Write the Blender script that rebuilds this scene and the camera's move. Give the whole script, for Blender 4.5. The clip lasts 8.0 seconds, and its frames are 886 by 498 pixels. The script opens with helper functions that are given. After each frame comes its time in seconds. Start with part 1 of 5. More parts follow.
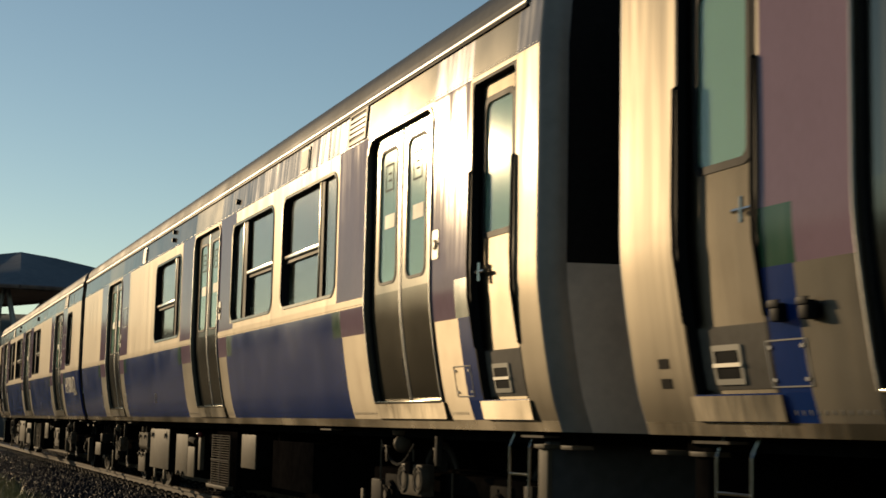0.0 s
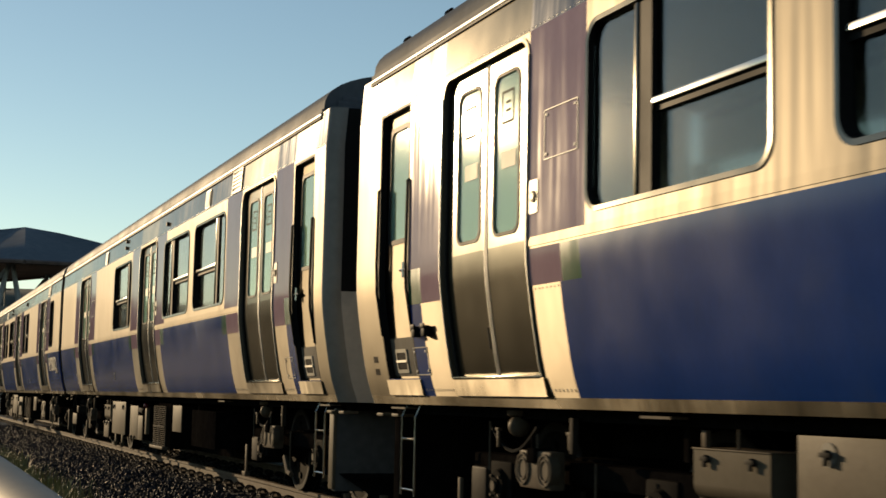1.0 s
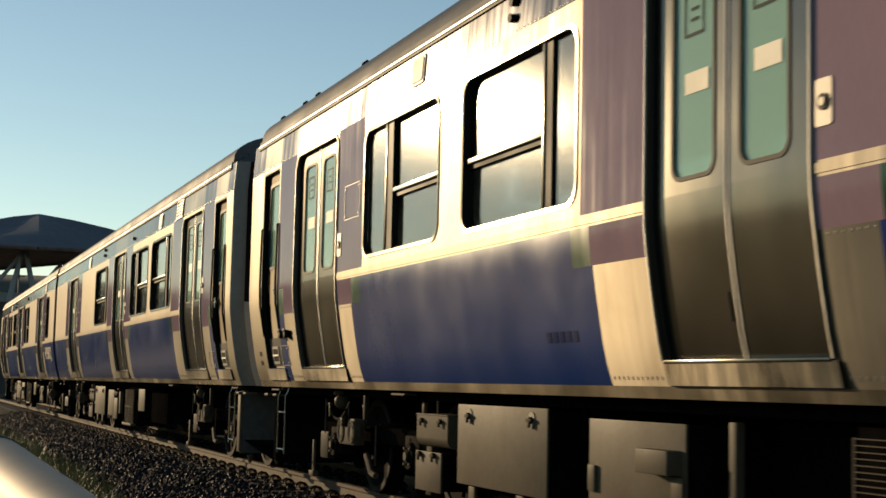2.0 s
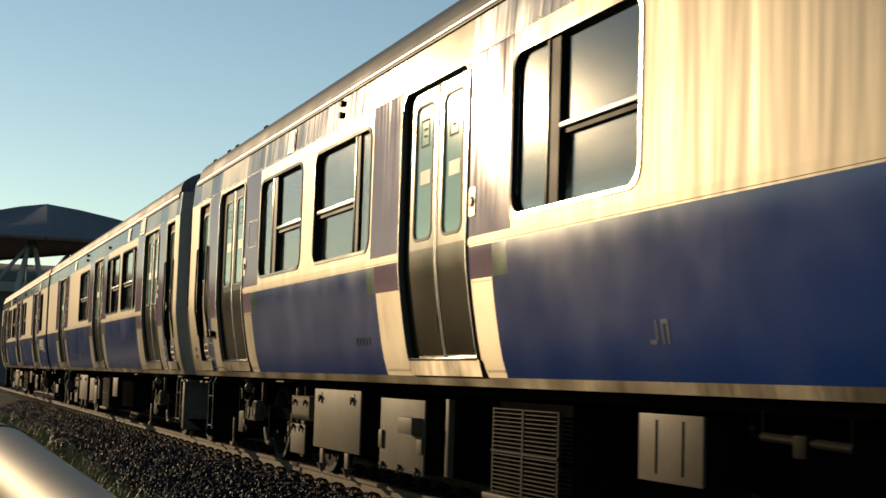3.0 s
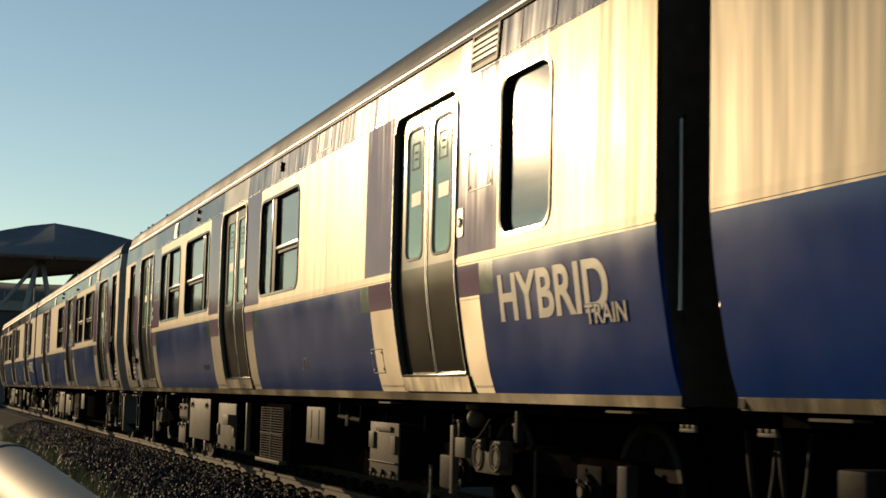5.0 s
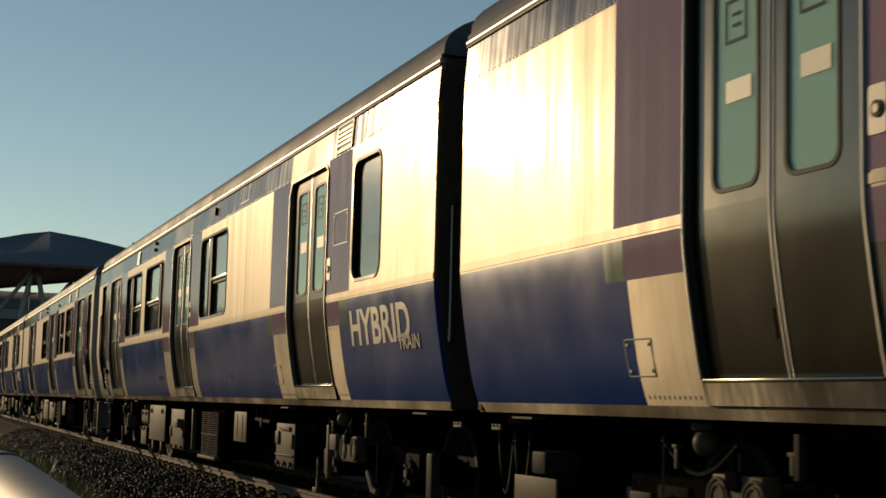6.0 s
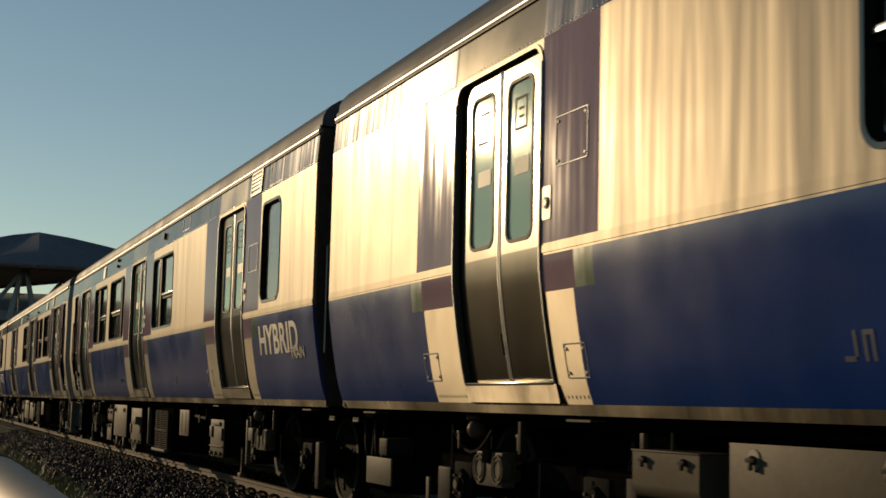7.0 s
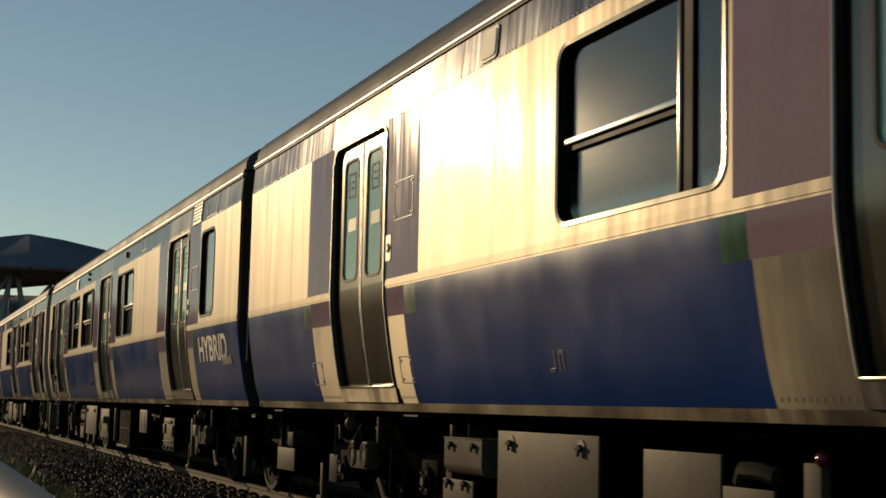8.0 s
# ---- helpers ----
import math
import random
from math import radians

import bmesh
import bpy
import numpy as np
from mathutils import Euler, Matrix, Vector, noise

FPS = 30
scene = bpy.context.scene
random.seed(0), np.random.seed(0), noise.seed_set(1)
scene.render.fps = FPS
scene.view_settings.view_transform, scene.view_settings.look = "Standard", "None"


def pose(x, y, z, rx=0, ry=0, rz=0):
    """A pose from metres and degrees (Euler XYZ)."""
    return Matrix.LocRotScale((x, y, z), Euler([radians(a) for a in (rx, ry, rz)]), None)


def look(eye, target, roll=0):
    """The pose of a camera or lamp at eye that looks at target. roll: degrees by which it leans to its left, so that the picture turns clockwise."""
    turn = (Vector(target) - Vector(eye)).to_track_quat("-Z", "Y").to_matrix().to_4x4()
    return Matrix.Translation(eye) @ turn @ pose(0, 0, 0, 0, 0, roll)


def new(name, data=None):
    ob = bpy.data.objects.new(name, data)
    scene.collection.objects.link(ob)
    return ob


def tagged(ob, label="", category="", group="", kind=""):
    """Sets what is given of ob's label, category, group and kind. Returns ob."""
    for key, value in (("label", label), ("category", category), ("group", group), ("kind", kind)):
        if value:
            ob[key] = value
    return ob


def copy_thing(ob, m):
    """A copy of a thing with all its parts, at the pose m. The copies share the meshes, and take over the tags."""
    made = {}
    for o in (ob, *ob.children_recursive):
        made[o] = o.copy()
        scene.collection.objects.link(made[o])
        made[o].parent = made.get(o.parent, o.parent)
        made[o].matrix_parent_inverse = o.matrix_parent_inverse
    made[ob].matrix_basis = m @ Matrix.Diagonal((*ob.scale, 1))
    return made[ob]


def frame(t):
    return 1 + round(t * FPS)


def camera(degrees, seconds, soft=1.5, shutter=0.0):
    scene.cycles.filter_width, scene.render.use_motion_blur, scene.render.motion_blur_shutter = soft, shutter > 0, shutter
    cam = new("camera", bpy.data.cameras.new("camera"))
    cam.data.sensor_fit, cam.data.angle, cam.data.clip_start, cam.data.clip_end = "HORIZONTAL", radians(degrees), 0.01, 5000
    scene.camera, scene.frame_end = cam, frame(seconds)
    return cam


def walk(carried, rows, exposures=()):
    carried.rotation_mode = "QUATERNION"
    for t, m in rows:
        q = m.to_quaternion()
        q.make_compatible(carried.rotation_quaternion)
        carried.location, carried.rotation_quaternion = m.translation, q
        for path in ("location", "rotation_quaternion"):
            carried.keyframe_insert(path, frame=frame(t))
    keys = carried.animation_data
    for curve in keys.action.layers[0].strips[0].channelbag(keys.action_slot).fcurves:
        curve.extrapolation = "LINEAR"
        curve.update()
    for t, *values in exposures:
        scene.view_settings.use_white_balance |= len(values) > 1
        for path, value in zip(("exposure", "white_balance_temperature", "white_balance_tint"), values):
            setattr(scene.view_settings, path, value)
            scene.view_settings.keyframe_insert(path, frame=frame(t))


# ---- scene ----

# ---------- camera ----------
cam = camera(33.9, 8.0, soft=1.6, shutter=0.25)
EYE = (-3.32, 0.0, 0.985)
TURNS = [  # seconds, eye, yaw, pitch, roll
    (0.0, (-3.262, 0.110, 0.966), -20.88, 6.96, 1.26),
    (0.5, EYE, -21.04, 6.34, 1.03), (1.0, EYE, -20.77, 5.93, 1.19), (1.5, EYE, -20.43, 5.58, 1.05),
    (3.0, EYE, -20.00, 5.15, 1.82), (3.5, EYE, -20.00, 4.98, 1.88), (4.0, EYE, -19.66, 5.05, 1.64), (4.5, EYE, -19.64, 5.40, 1.36),
    (6.0, EYE, -19.86, 6.13, 1.48), (6.5, EYE, -20.03, 6.15, 1.38), (7.0, EYE, -20.26, 6.16, 1.38), (7.5, EYE, -20.43, 6.21, 1.34),
    (8.0, EYE, -20.61, 6.22, 1.29)]


def aim(eye, yaw, pitch, roll):
    return Matrix.Translation(eye) @ Euler((0, 0, radians(yaw))).to_matrix().to_4x4() @ pose(0, 0, 0, 90 + pitch) @ pose(0, 0, 0, 0, 0, roll)


walk(cam, [(t, aim(e, a, b, c)) for t, e, a, b, c in TURNS],
     exposures=[(t, e + 0.08, 7550, 5) for t, e in ((0.0, -0.18), (0.5, 0.07), (1.0, 0.15), (4.5, 0.13), (5.2, -0.15), (5.9, -0.4), (8.0, -0.58))])

# ---------- world, sun ----------
SUN_AZ, SUN_EL = -21.0, 11.0   # degrees from +y towards +x, and above the horizon
world = bpy.data.worlds.new("sky")
scene.world = world
world.use_nodes = True
wt = world.node_tree
sky = wt.nodes.new("ShaderNodeTexSky")
sky.sky_type, sky.sun_disc = "NISHITA", False
sky.sun_elevation, sky.sun_rotation = radians(SUN_EL), radians(SUN_AZ)
sky.air_density, sky.dust_density, sky.ozone_density = 0.90, 0.05, 1.8
wt.nodes["Background"].inputs[1].default_value = 0.112
wt.links.new(sky.outputs[0], wt.nodes["Background"].inputs[0])

sun_data = bpy.data.lights.new("sun", "SUN")
sun_data.energy, sun_data.angle, sun_data.color = 3.05, radians(0.53), (1.0, 0.755, 0.51)
sun = new("sun", sun_data)
sa, se = radians(SUN_AZ), radians(SUN_EL)
SUN_DIR = Vector((math.sin(sa) * math.cos(se), math.cos(sa) * math.cos(se), math.sin(se)))
sun.matrix_world = look(SUN_DIR * 200, (0, 0, 0))


# ---------- materials ----------
def material(name, base, metal=0.0, rough=0.5, spread=0.12, grain=40.0, stretch=(1, 1, 1), bump=0.0, bump_scale=6.0,
             bump_stretch=(1, 1, 1), coat=0.0, rough_spread=0.06, dirt_or_light=None, per_object=0.0, ior=1.5, aniso=0.0, spec=0.5, edge=1.0):
    """Surface with fine and coarse variation, optional waviness and dirt or painted light spots, in object space."""
    m = bpy.data.materials.new(name)
    m.use_nodes = True
    nt = m.node_tree
    n, l = nt.nodes, nt.links
    b = n["Principled BSDF"]
    b.inputs["Metallic"].default_value = metal
    b.inputs["IOR"].default_value = ior
    b.inputs["Specular IOR Level"].default_value = spec
    b.inputs["Coat Weight"].default_value = coat
    b.inputs["Specular Tint"].default_value = (edge, edge, edge, 1) if metal > 0.9 else (1, 1, 1, 1)
    if aniso:   # brushed along the car, so that light spreads upright
        b.inputs["Anisotropic"].default_value = aniso
        up = n.new("ShaderNodeCombineXYZ")
        up.inputs[2].default_value = 1.0
        l.new(up.outputs[0], b.inputs["Tangent"])
    b.inputs["Coat Roughness"].default_value = 0.12
    co = n.new("ShaderNodeTexCoord")
    mp = n.new("ShaderNodeMapping")
    mp.inputs["Scale"].default_value = stretch
    l.new(co.outputs["Object"], mp.inputs[0])
    fine = n.new("ShaderNodeTexNoise")
    fine.inputs["Scale"].default_value, fine.inputs["Detail"].default_value = grain, 3
    l.new(mp.outputs[0], fine.inputs["Vector"])
    broad = n.new("ShaderNodeTexNoise")
    broad.inputs["Scale"].default_value, broad.inputs["Detail"].default_value = 1.7, 4
    l.new(co.outputs["Object"], broad.inputs["Vector"])
    add = n.new("ShaderNodeMath")
    add.operation = "ADD"
    l.new(fine.outputs[0], add.inputs[0])
    l.new(broad.outputs[0], add.inputs[1])
    rng = n.new("ShaderNodeMapRange")
    rng.inputs["From Min"].default_value, rng.inputs["From Max"].default_value = 0.7, 1.3
    rng.inputs["To Min"].default_value, rng.inputs["To Max"].default_value = 1 - spread, 1 + spread
    l.new(add.outputs[0], rng.inputs[0])
    value = rng.outputs[0]
    if per_object:
        info = n.new("ShaderNodeObjectInfo")
        pr = n.new("ShaderNodeMapRange")
        pr.inputs["To Min"].default_value, pr.inputs["To Max"].default_value = 1 - per_object, 1 + per_object
        l.new(info.outputs["Random"], pr.inputs[0])
        mul = n.new("ShaderNodeMath")
        mul.operation = "MULTIPLY"
        l.new(value, mul.inputs[0])
        l.new(pr.outputs[0], mul.inputs[1])
        value = mul.outputs[0]
    tint = n.new("ShaderNodeVectorMath")
    tint.operation = "SCALE"
    tint.inputs[0].default_value = base
    l.new(value, tint.inputs["Scale"])
    colour = tint.outputs[0]
    if dirt_or_light:
        spot = n.new("ShaderNodeTexNoise")
        spot.inputs["Scale"].default_value, spot.inputs["Detail"].default_value = dirt_or_light[1], 6
        l.new(co.outputs["Object"], spot.inputs["Vector"])
        ramp = n.new("ShaderNodeMapRange")
        ramp.inputs["From Min"].default_value, ramp.inputs["From Max"].default_value = 0.5, 0.75
        ramp.inputs["To Max"].default_value = dirt_or_light[2]
        l.new(spot.outputs[0], ramp.inputs[0])
        mix = n.new("ShaderNodeMix")
        mix.data_type = "RGBA"
        l.new(ramp.outputs[0], mix.inputs["Factor"])
        l.new(colour, mix.inputs["A"])
        mix.inputs["B"].default_value = (*dirt_or_light[0], 1)
        colour = mix.outputs["Result"]
    l.new(colour, b.inputs["Base Color"])
    rr_ = n.new("ShaderNodeMapRange")
    rr_.inputs["From Min"].default_value, rr_.inputs["From Max"].default_value = 0.3, 0.7
    rr_.inputs["To Min"].default_value, rr_.inputs["To Max"].default_value = max(rough - rough_spread, 0.02), min(rough + rough_spread, 1)
    l.new(broad.outputs[0], rr_.inputs[0])
    l.new(rr_.outputs[0], b.inputs["Roughness"])
    if bump:
        mp2 = n.new("ShaderNodeMapping")
        mp2.inputs["Scale"].default_value = bump_stretch
        l.new(co.outputs["Object"], mp2.inputs[0])
        bn = n.new("ShaderNodeTexNoise")
        bn.inputs["Scale"].default_value, bn.inputs["Detail"].default_value = bump_scale, 2
        l.new(mp2.outputs[0], bn.inputs["Vector"])
        bp = n.new("ShaderNodeBump")
        bp.inputs["Distance"].default_value = bump
        l.new(bn.outputs[0], bp.inputs["Height"])
        l.new(bp.outputs[0], b.inputs["Normal"])
        l.new(bp.outputs[0], b.inputs["Coat Normal"])
    return m


WAVE = dict(bump=0.009, bump_scale=1.0, bump_stretch=(0.2, 3.4, 0.32))
STEEL = material("brushed_stainless", (0.188, 0.169, 0.138), 1.0, 0.425, 0.05, 60, (1, 14, 0.4), rough_spread=0.03, aniso=0.577, coat=0.12, dirt_or_light=((0.158, 0.141, 0.114), 2.2, 0.3), **WAVE, edge=0.50)
BARE = material("bare_stainless", (0.152, 0.137, 0.112), 1.0, 0.45, 0.08, 60, (1, 14, 0.4), rough_spread=0.04, aniso=0.97, dirt_or_light=((0.09, 0.075, 0.058), 3.0, 0.4), bump=0.001, bump_scale=1.0, bump_stretch=(0.2, 5, 0.6), edge=0.5)
SILL = material("stainless_sill", (0.40, 0.36, 0.295), 1.0, 0.24, 0.10, 30, (1, 5, 2), rough_spread=0.05, aniso=0.85, dirt_or_light=((0.30, 0.24, 0.18), 4.0, 0.5), bump=0.004, bump_scale=2.0, bump_stretch=(0.2, 3, 1), edge=0.6)
STEP = material("step_stainless", (0.20, 0.178, 0.142), 1.0, 0.31, 0.10, 30, (1, 5, 2), rough_spread=0.08, aniso=0.97, bump=0.003, bump_scale=1.0, bump_stretch=(0.2, 6, 2), edge=0.6)
RIVET = material("rivet_steel", (0.40, 0.36, 0.295), 0.0, 0.35, 0.10, 30, spec=0.4)
LIP = material("dull_bright_lip", (0.36, 0.35, 0.33), 1.0, 0.42, 0.06, 30, aniso=0.5)
TRIM = material("polished_trim", (0.52, 0.49, 0.44), 1.0, 0.19, 0.05, 30)
DOORSTEEL = material("door_stainless", (0.152, 0.143, 0.121), 1.0, 0.18, 0.05, 60, (1, 20, 0.4), rough_spread=0.02, aniso=0.55, bump=0.0012, bump_scale=1.0, bump_stretch=(0.2, 2.2, 0.3), edge=0.6)
BOARD = material("cantrail_stainless", (0.135, 0.137, 0.147), 1.0, 0.17, 0.08, 50, (1, 20, 0.5), rough_spread=0.03, aniso=0.8, bump=0.005, bump_scale=1.0, bump_stretch=(0.2, 5, 0.5), dirt_or_light=((0.11, 0.11, 0.115), 2.0, 0.5), edge=0.62)
BLUE = material("blue_film", (0.005, 0.039, 0.19), 0.0, 0.165, 0.10, 25, (1, 2, 0.6), coat=0.0, rough_spread=0.03, aniso=0.7, spec=0.42, dirt_or_light=((0.03, 0.055, 0.14), 3.0, 0.3), bump=0.0012, bump_scale=1.0, bump_stretch=(0.2, 2.6, 1.2))
NAVY = material("navy_paint", (0.002, 0.016, 0.085), 0.0, 0.15, 0.10, 25, spec=0.4, aniso=0.6)
MAUVE = material("mauve_film", (0.34, 0.225, 0.262), 0.0, 0.09, 0.06, 25, (1, 2, 0.6), coat=0.0, rough_spread=0.02, aniso=0.8, spec=0.09, bump=0.0042, bump_scale=1.0, bump_stretch=(0.2, 4.2, 0.35))
GREEN = material("green_film", (0.012, 0.088, 0.042), 0.0, 0.18, 0.06, 25, spec=0.4, aniso=0.8, bump=0.003, bump_scale=1.0, bump_stretch=(0.2, 4.2, 0.35))
RUBBER = material("black_rubber", (0.012, 0.012, 0.012), 0.0, 0.5, 0.2, 30, spec=0.04)
# near-black: the shade under the cars is put into this colour
BLACK = material("underframe_shade_black", (0.008, 0.007, 0.0065), 0.0, 0.9, 0.4, 12, spec=0.0)
CABGREY = material("cab_grey_paint", (0.58, 0.51, 0.43), 0.0, 0.45, 0.08, 20, spec=0.15, dirt_or_light=((0.26, 0.235, 0.205), 3.0, 0.4))
# the dark base holds the shade of the gap; brown dirt lies over it
ENDWALL = material("shaded_end_wall", (0.055, 0.047, 0.039), 0.0, 0.7, 0.25, 12, spec=0.1, dirt_or_light=((0.10, 0.07, 0.045), 3.0, 0.5))
GEAR = material("equipment_grey", (0.118, 0.096, 0.067), 0.0, 0.5, 0.10, 18, dirt_or_light=((0.07, 0.05, 0.035), 2.5, 0.55), bump=0.0006, bump_scale=30, spec=0.05)
PILLAR = material("corner_grey", (0.23, 0.218, 0.198), 0.1, 0.38, 0.08, 20, spec=0.4, dirt_or_light=((0.11, 0.10, 0.09), 3.0, 0.4))
# rims and axle boxes: shade below the car is put into the colour
RIM = material("shaded_rim_steel", (0.03, 0.027, 0.024), 0.0, 0.6, 0.1, 20, spec=0.05)
AXLE = material("shaded_axle_box", (0.010, 0.009, 0.008), 0.0, 0.8, 0.3, 18, spec=0.02)
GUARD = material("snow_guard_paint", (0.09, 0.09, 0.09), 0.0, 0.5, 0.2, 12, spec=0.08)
GEAR2 = material("weathered_grey", (0.098, 0.076, 0.053), 0.0, 0.55, 0.15, 18, dirt_or_light=((0.065, 0.047, 0.036), 4, 0.6), bump=0.0006, bump_scale=30, spec=0.05)
GEARDARK = material("bogie_grey", (0.035, 0.030, 0.025), 0.0, 0.6, 0.2, 18, dirt_or_light=((0.03, 0.022, 0.018), 4, 0.7), bump=0.001, bump_scale=30, spec=0.03)
ROOF = material("roof_grey", (0.10, 0.107, 0.118), 0.0, 0.6, 0.15, 14, dirt_or_light=((0.08, 0.08, 0.08), 3, 0.6), spec=0.06)
KICK = material("kick_panel_grey", (0.12, 0.105, 0.085), 0.0, 0.45, 0.15, 20, spec=0.1)
JAMB = material("doorway_lining", (0.045, 0.04, 0.033), 0.0, 0.4, 0.15, 20, spec=0.25)
HATCHLINE = material("dull_steel_seam", (0.36, 0.34, 0.30), 0.0, 0.5, 0.1, 30)
BUTTONPLATE = material("button_plate_steel", (0.20, 0.187, 0.162), 0.3, 0.4, 0.1, 30, spec=0.2)
FAINT = material("faint_sticker", (0.05, 0.065, 0.055), 0.0, 0.6, 0.05, 20, spec=0.03)
LETTER = material("cream_lettering", (0.47, 0.43, 0.35), 0.2, 0.45, 0.04, 30)
LETTERGREY = material("grey_lettering", (0.085, 0.095, 0.13), 0.0, 0.35, 0.04, 30)
PAPER = material("notice_paper", (0.86, 0.77, 0.58), 0.0, 0.6, 0.05, 20)
INSIDE = material("interior_panel", (0.42, 0.44, 0.40), 0.0, 0.6, 0.1, 6)
# steel kept near-black so that its colour holds the shade below the floor
WHEELSTEEL = material("shaded_wheel_steel", (0.009, 0.0075, 0.006), 0.0, 0.7, 0.2, 20, dirt_or_light=((0.012, 0.009, 0.006), 5, 0.8), spec=0.02)
REDGLASS = material("red_lens", (0.12, 0.008, 0.01), 0.0, 0.15, 0.05, 20)
RAILTOP = material("rail_steel", (0.12, 0.088, 0.062), 0.0, 0.6, 0.2, 25, (1, 0.3, 1), dirt_or_light=((0.06, 0.03, 0.02), 3, 0.7), spec=0.05)
CLIP = material("rail_clip_steel", (0.02, 0.017, 0.015), 0.0, 0.6, 0.3, 30, spec=0.08)
CONCRETE = material("sleeper_concrete", (0.12, 0.11, 0.10), 0.0, 0.85, 0.2, 20, spec=0.05, per_object=0.2)
STONE = material("ballast_stone", (0.018, 0.0195, 0.026), 0.0, 0.5, 0.4, 20, per_object=0.45, spec=0.03)
EARTH = material("ground_soil", (0.028, 0.027, 0.022), 0.0, 0.95, 0.4, 6, spec=0.02, bump=0.03, bump_scale=5, dirt_or_light=((0.045, 0.05, 0.022), 0.7, 0.8))
# paler ground out of view, added to brighten reflections in doors and sills
PALEGROUND = material("unseen_pale_ground", (0.15, 0.122, 0.075), 0.0, 0.95, 0.35, 3.0, spec=0.02, bump=0.03, bump_scale=5, dirt_or_light=((0.10, 0.10, 0.05), 0.4, 0.7))
GRASS = material("grass_blade", (0.19, 0.175, 0.05), 0.0, 0.55, 0.6, 3)
PIPE = material("galvanised_pipe", (0.175, 0.167, 0.148), 1.0, 0.60, 0.10, 30, (1, 1, 1), dirt_or_light=((0.16, 0.152, 0.138), 12, 0.4))
SLATE = material("canopy_roofing", (0.045, 0.062, 0.078), 0.0, 0.6, 0.10, 2.0, dirt_or_light=((0.07, 0.078, 0.085), 0.3, 0.5), spec=0.25)
# pale noise patches paint the light spots on the underside of the roof
SOFFIT = material("canopy_soffit_timber", (0.09, 0.05, 0.036), 0.0, 0.7, 0.3, 2.0, dirt_or_light=((0.2, 0.15, 0.12), 0.9, 0.6))
COLUMN = material("canopy_column_paint", (0.27, 0.28, 0.29), 0.2, 0.5, 0.1, 3)
BUILDING = material("station_wall", (0.075, 0.075, 0.078), 0.0, 0.8, 0.25, 0.8)
WOODS = material("far_woods", (0.040, 0.046, 0.030), 0.0, 0.9, 0.5, 0.12)


def glass_material(name, tint, rough, ior, clear=1.0):
    m = bpy.data.materials.new(name)
    m.use_nodes = True
    b = m.node_tree.nodes["Principled BSDF"]
    b.inputs["Base Color"].default_value = (*tint, 1)
    b.inputs["Roughness"].default_value = rough
    b.inputs["Transmission Weight"].default_value = clear
    b.inputs["IOR"].default_value = ior
    return m


GLASS = glass_material("tinted_glass", (0.56, 0.58, 0.50), 0.07, 1.5)
CLEARGLASS = glass_material("clear_glass", (0.45, 0.47, 0.44), 0.02, 1.45)
DOORGLASS = glass_material("door_glass", (0.55, 0.80, 0.62), 0.05, 1.5, 0.62)


# ---------- mesh tools ----------
def part(name, bm, mat, parent, label=""):
    """Link a bmesh as one mesh object under a thing or part."""
    bmesh.ops.remove_doubles(bm, verts=bm.verts, dist=0.0002)
    bmesh.ops.recalc_face_normals(bm, faces=bm.faces)
    me = bpy.data.meshes.new(name)
    bm.to_mesh(me)
    bm.free()
    me.materials.append(mat)
    for p in me.polygons:
        p.use_smooth = True
    me.set_sharp_from_angle(angle=radians(24))
    ob = new(name, me)
    ob.parent = parent
    if label:
        tagged(ob, label=label)
    return ob


def empty(name, **tags):
    return tagged(new(name), **tags)


def box(bm, x0, x1, y0, y1, z0, z1, bevel=0.0):
    """A box; bevelled edges where asked."""
    vs = [bm.verts.new((x, y, z)) for x in (x0, x1) for y in (y0, y1) for z in (z0, z1)]
    fs = [bm.faces.new([vs[i] for i in q]) for q in ((0, 1, 3, 2), (4, 6, 7, 5), (0, 4, 5, 1), (2, 3, 7, 6), (0, 2, 6, 4), (1, 5, 7, 3))]
    if bevel:
        es = list({e for f in fs for e in f.edges})
        bmesh.ops.bevel(bm, geom=es, offset=bevel, segments=2, affect="EDGES", profile=0.6)


def tube(bm, a, b, r, n=16, r2=None):
    """A closed round bar from a to b."""
    a, b = Vector(a), Vector(b)
    d = (b - a).normalized()
    u = d.orthogonal().normalized()
    v = d.cross(u)
    r2 = r if r2 is None else r2
    la = [bm.verts.new(a + (u * math.cos(t) + v * math.sin(t)) * r) for t in (2 * math.pi * i / n for i in range(n))]
    lb = [bm.verts.new(b + (u * math.cos(t) + v * math.sin(t)) * r2) for t in (2 * math.pi * i / n for i in range(n))]
    for i in range(n):
        bm.faces.new((la[i], la[(i + 1) % n], lb[(i + 1) % n], lb[i]))
    bm.faces.new(la[::-1])
    bm.faces.new(lb)


def sweep(bm, pts, r, n=10):
    """A round bar through points."""
    pts = [Vector(p) for p in pts]
    rings = []
    for i, p in enumerate(pts):
        d = (pts[min(i + 1, len(pts) - 1)] - pts[max(i - 1, 0)]).normalized()
        u = d.cross(Vector((0.31, 0.17, 0.93))).normalized()
        v = d.cross(u)
        rings.append([bm.verts.new(p + (u * math.cos(t) + v * math.sin(t)) * r) for t in (2 * math.pi * k / n for k in range(n))])
    for a, b in zip(rings, rings[1:]):
        for i in range(n):
            bm.faces.new((a[i], a[(i + 1) % n], b[(i + 1) % n], b[i]))
    bm.faces.new(rings[0][::-1])
    bm.faces.new(rings[-1])


# ---------- body section ----------
HALF = 1.475
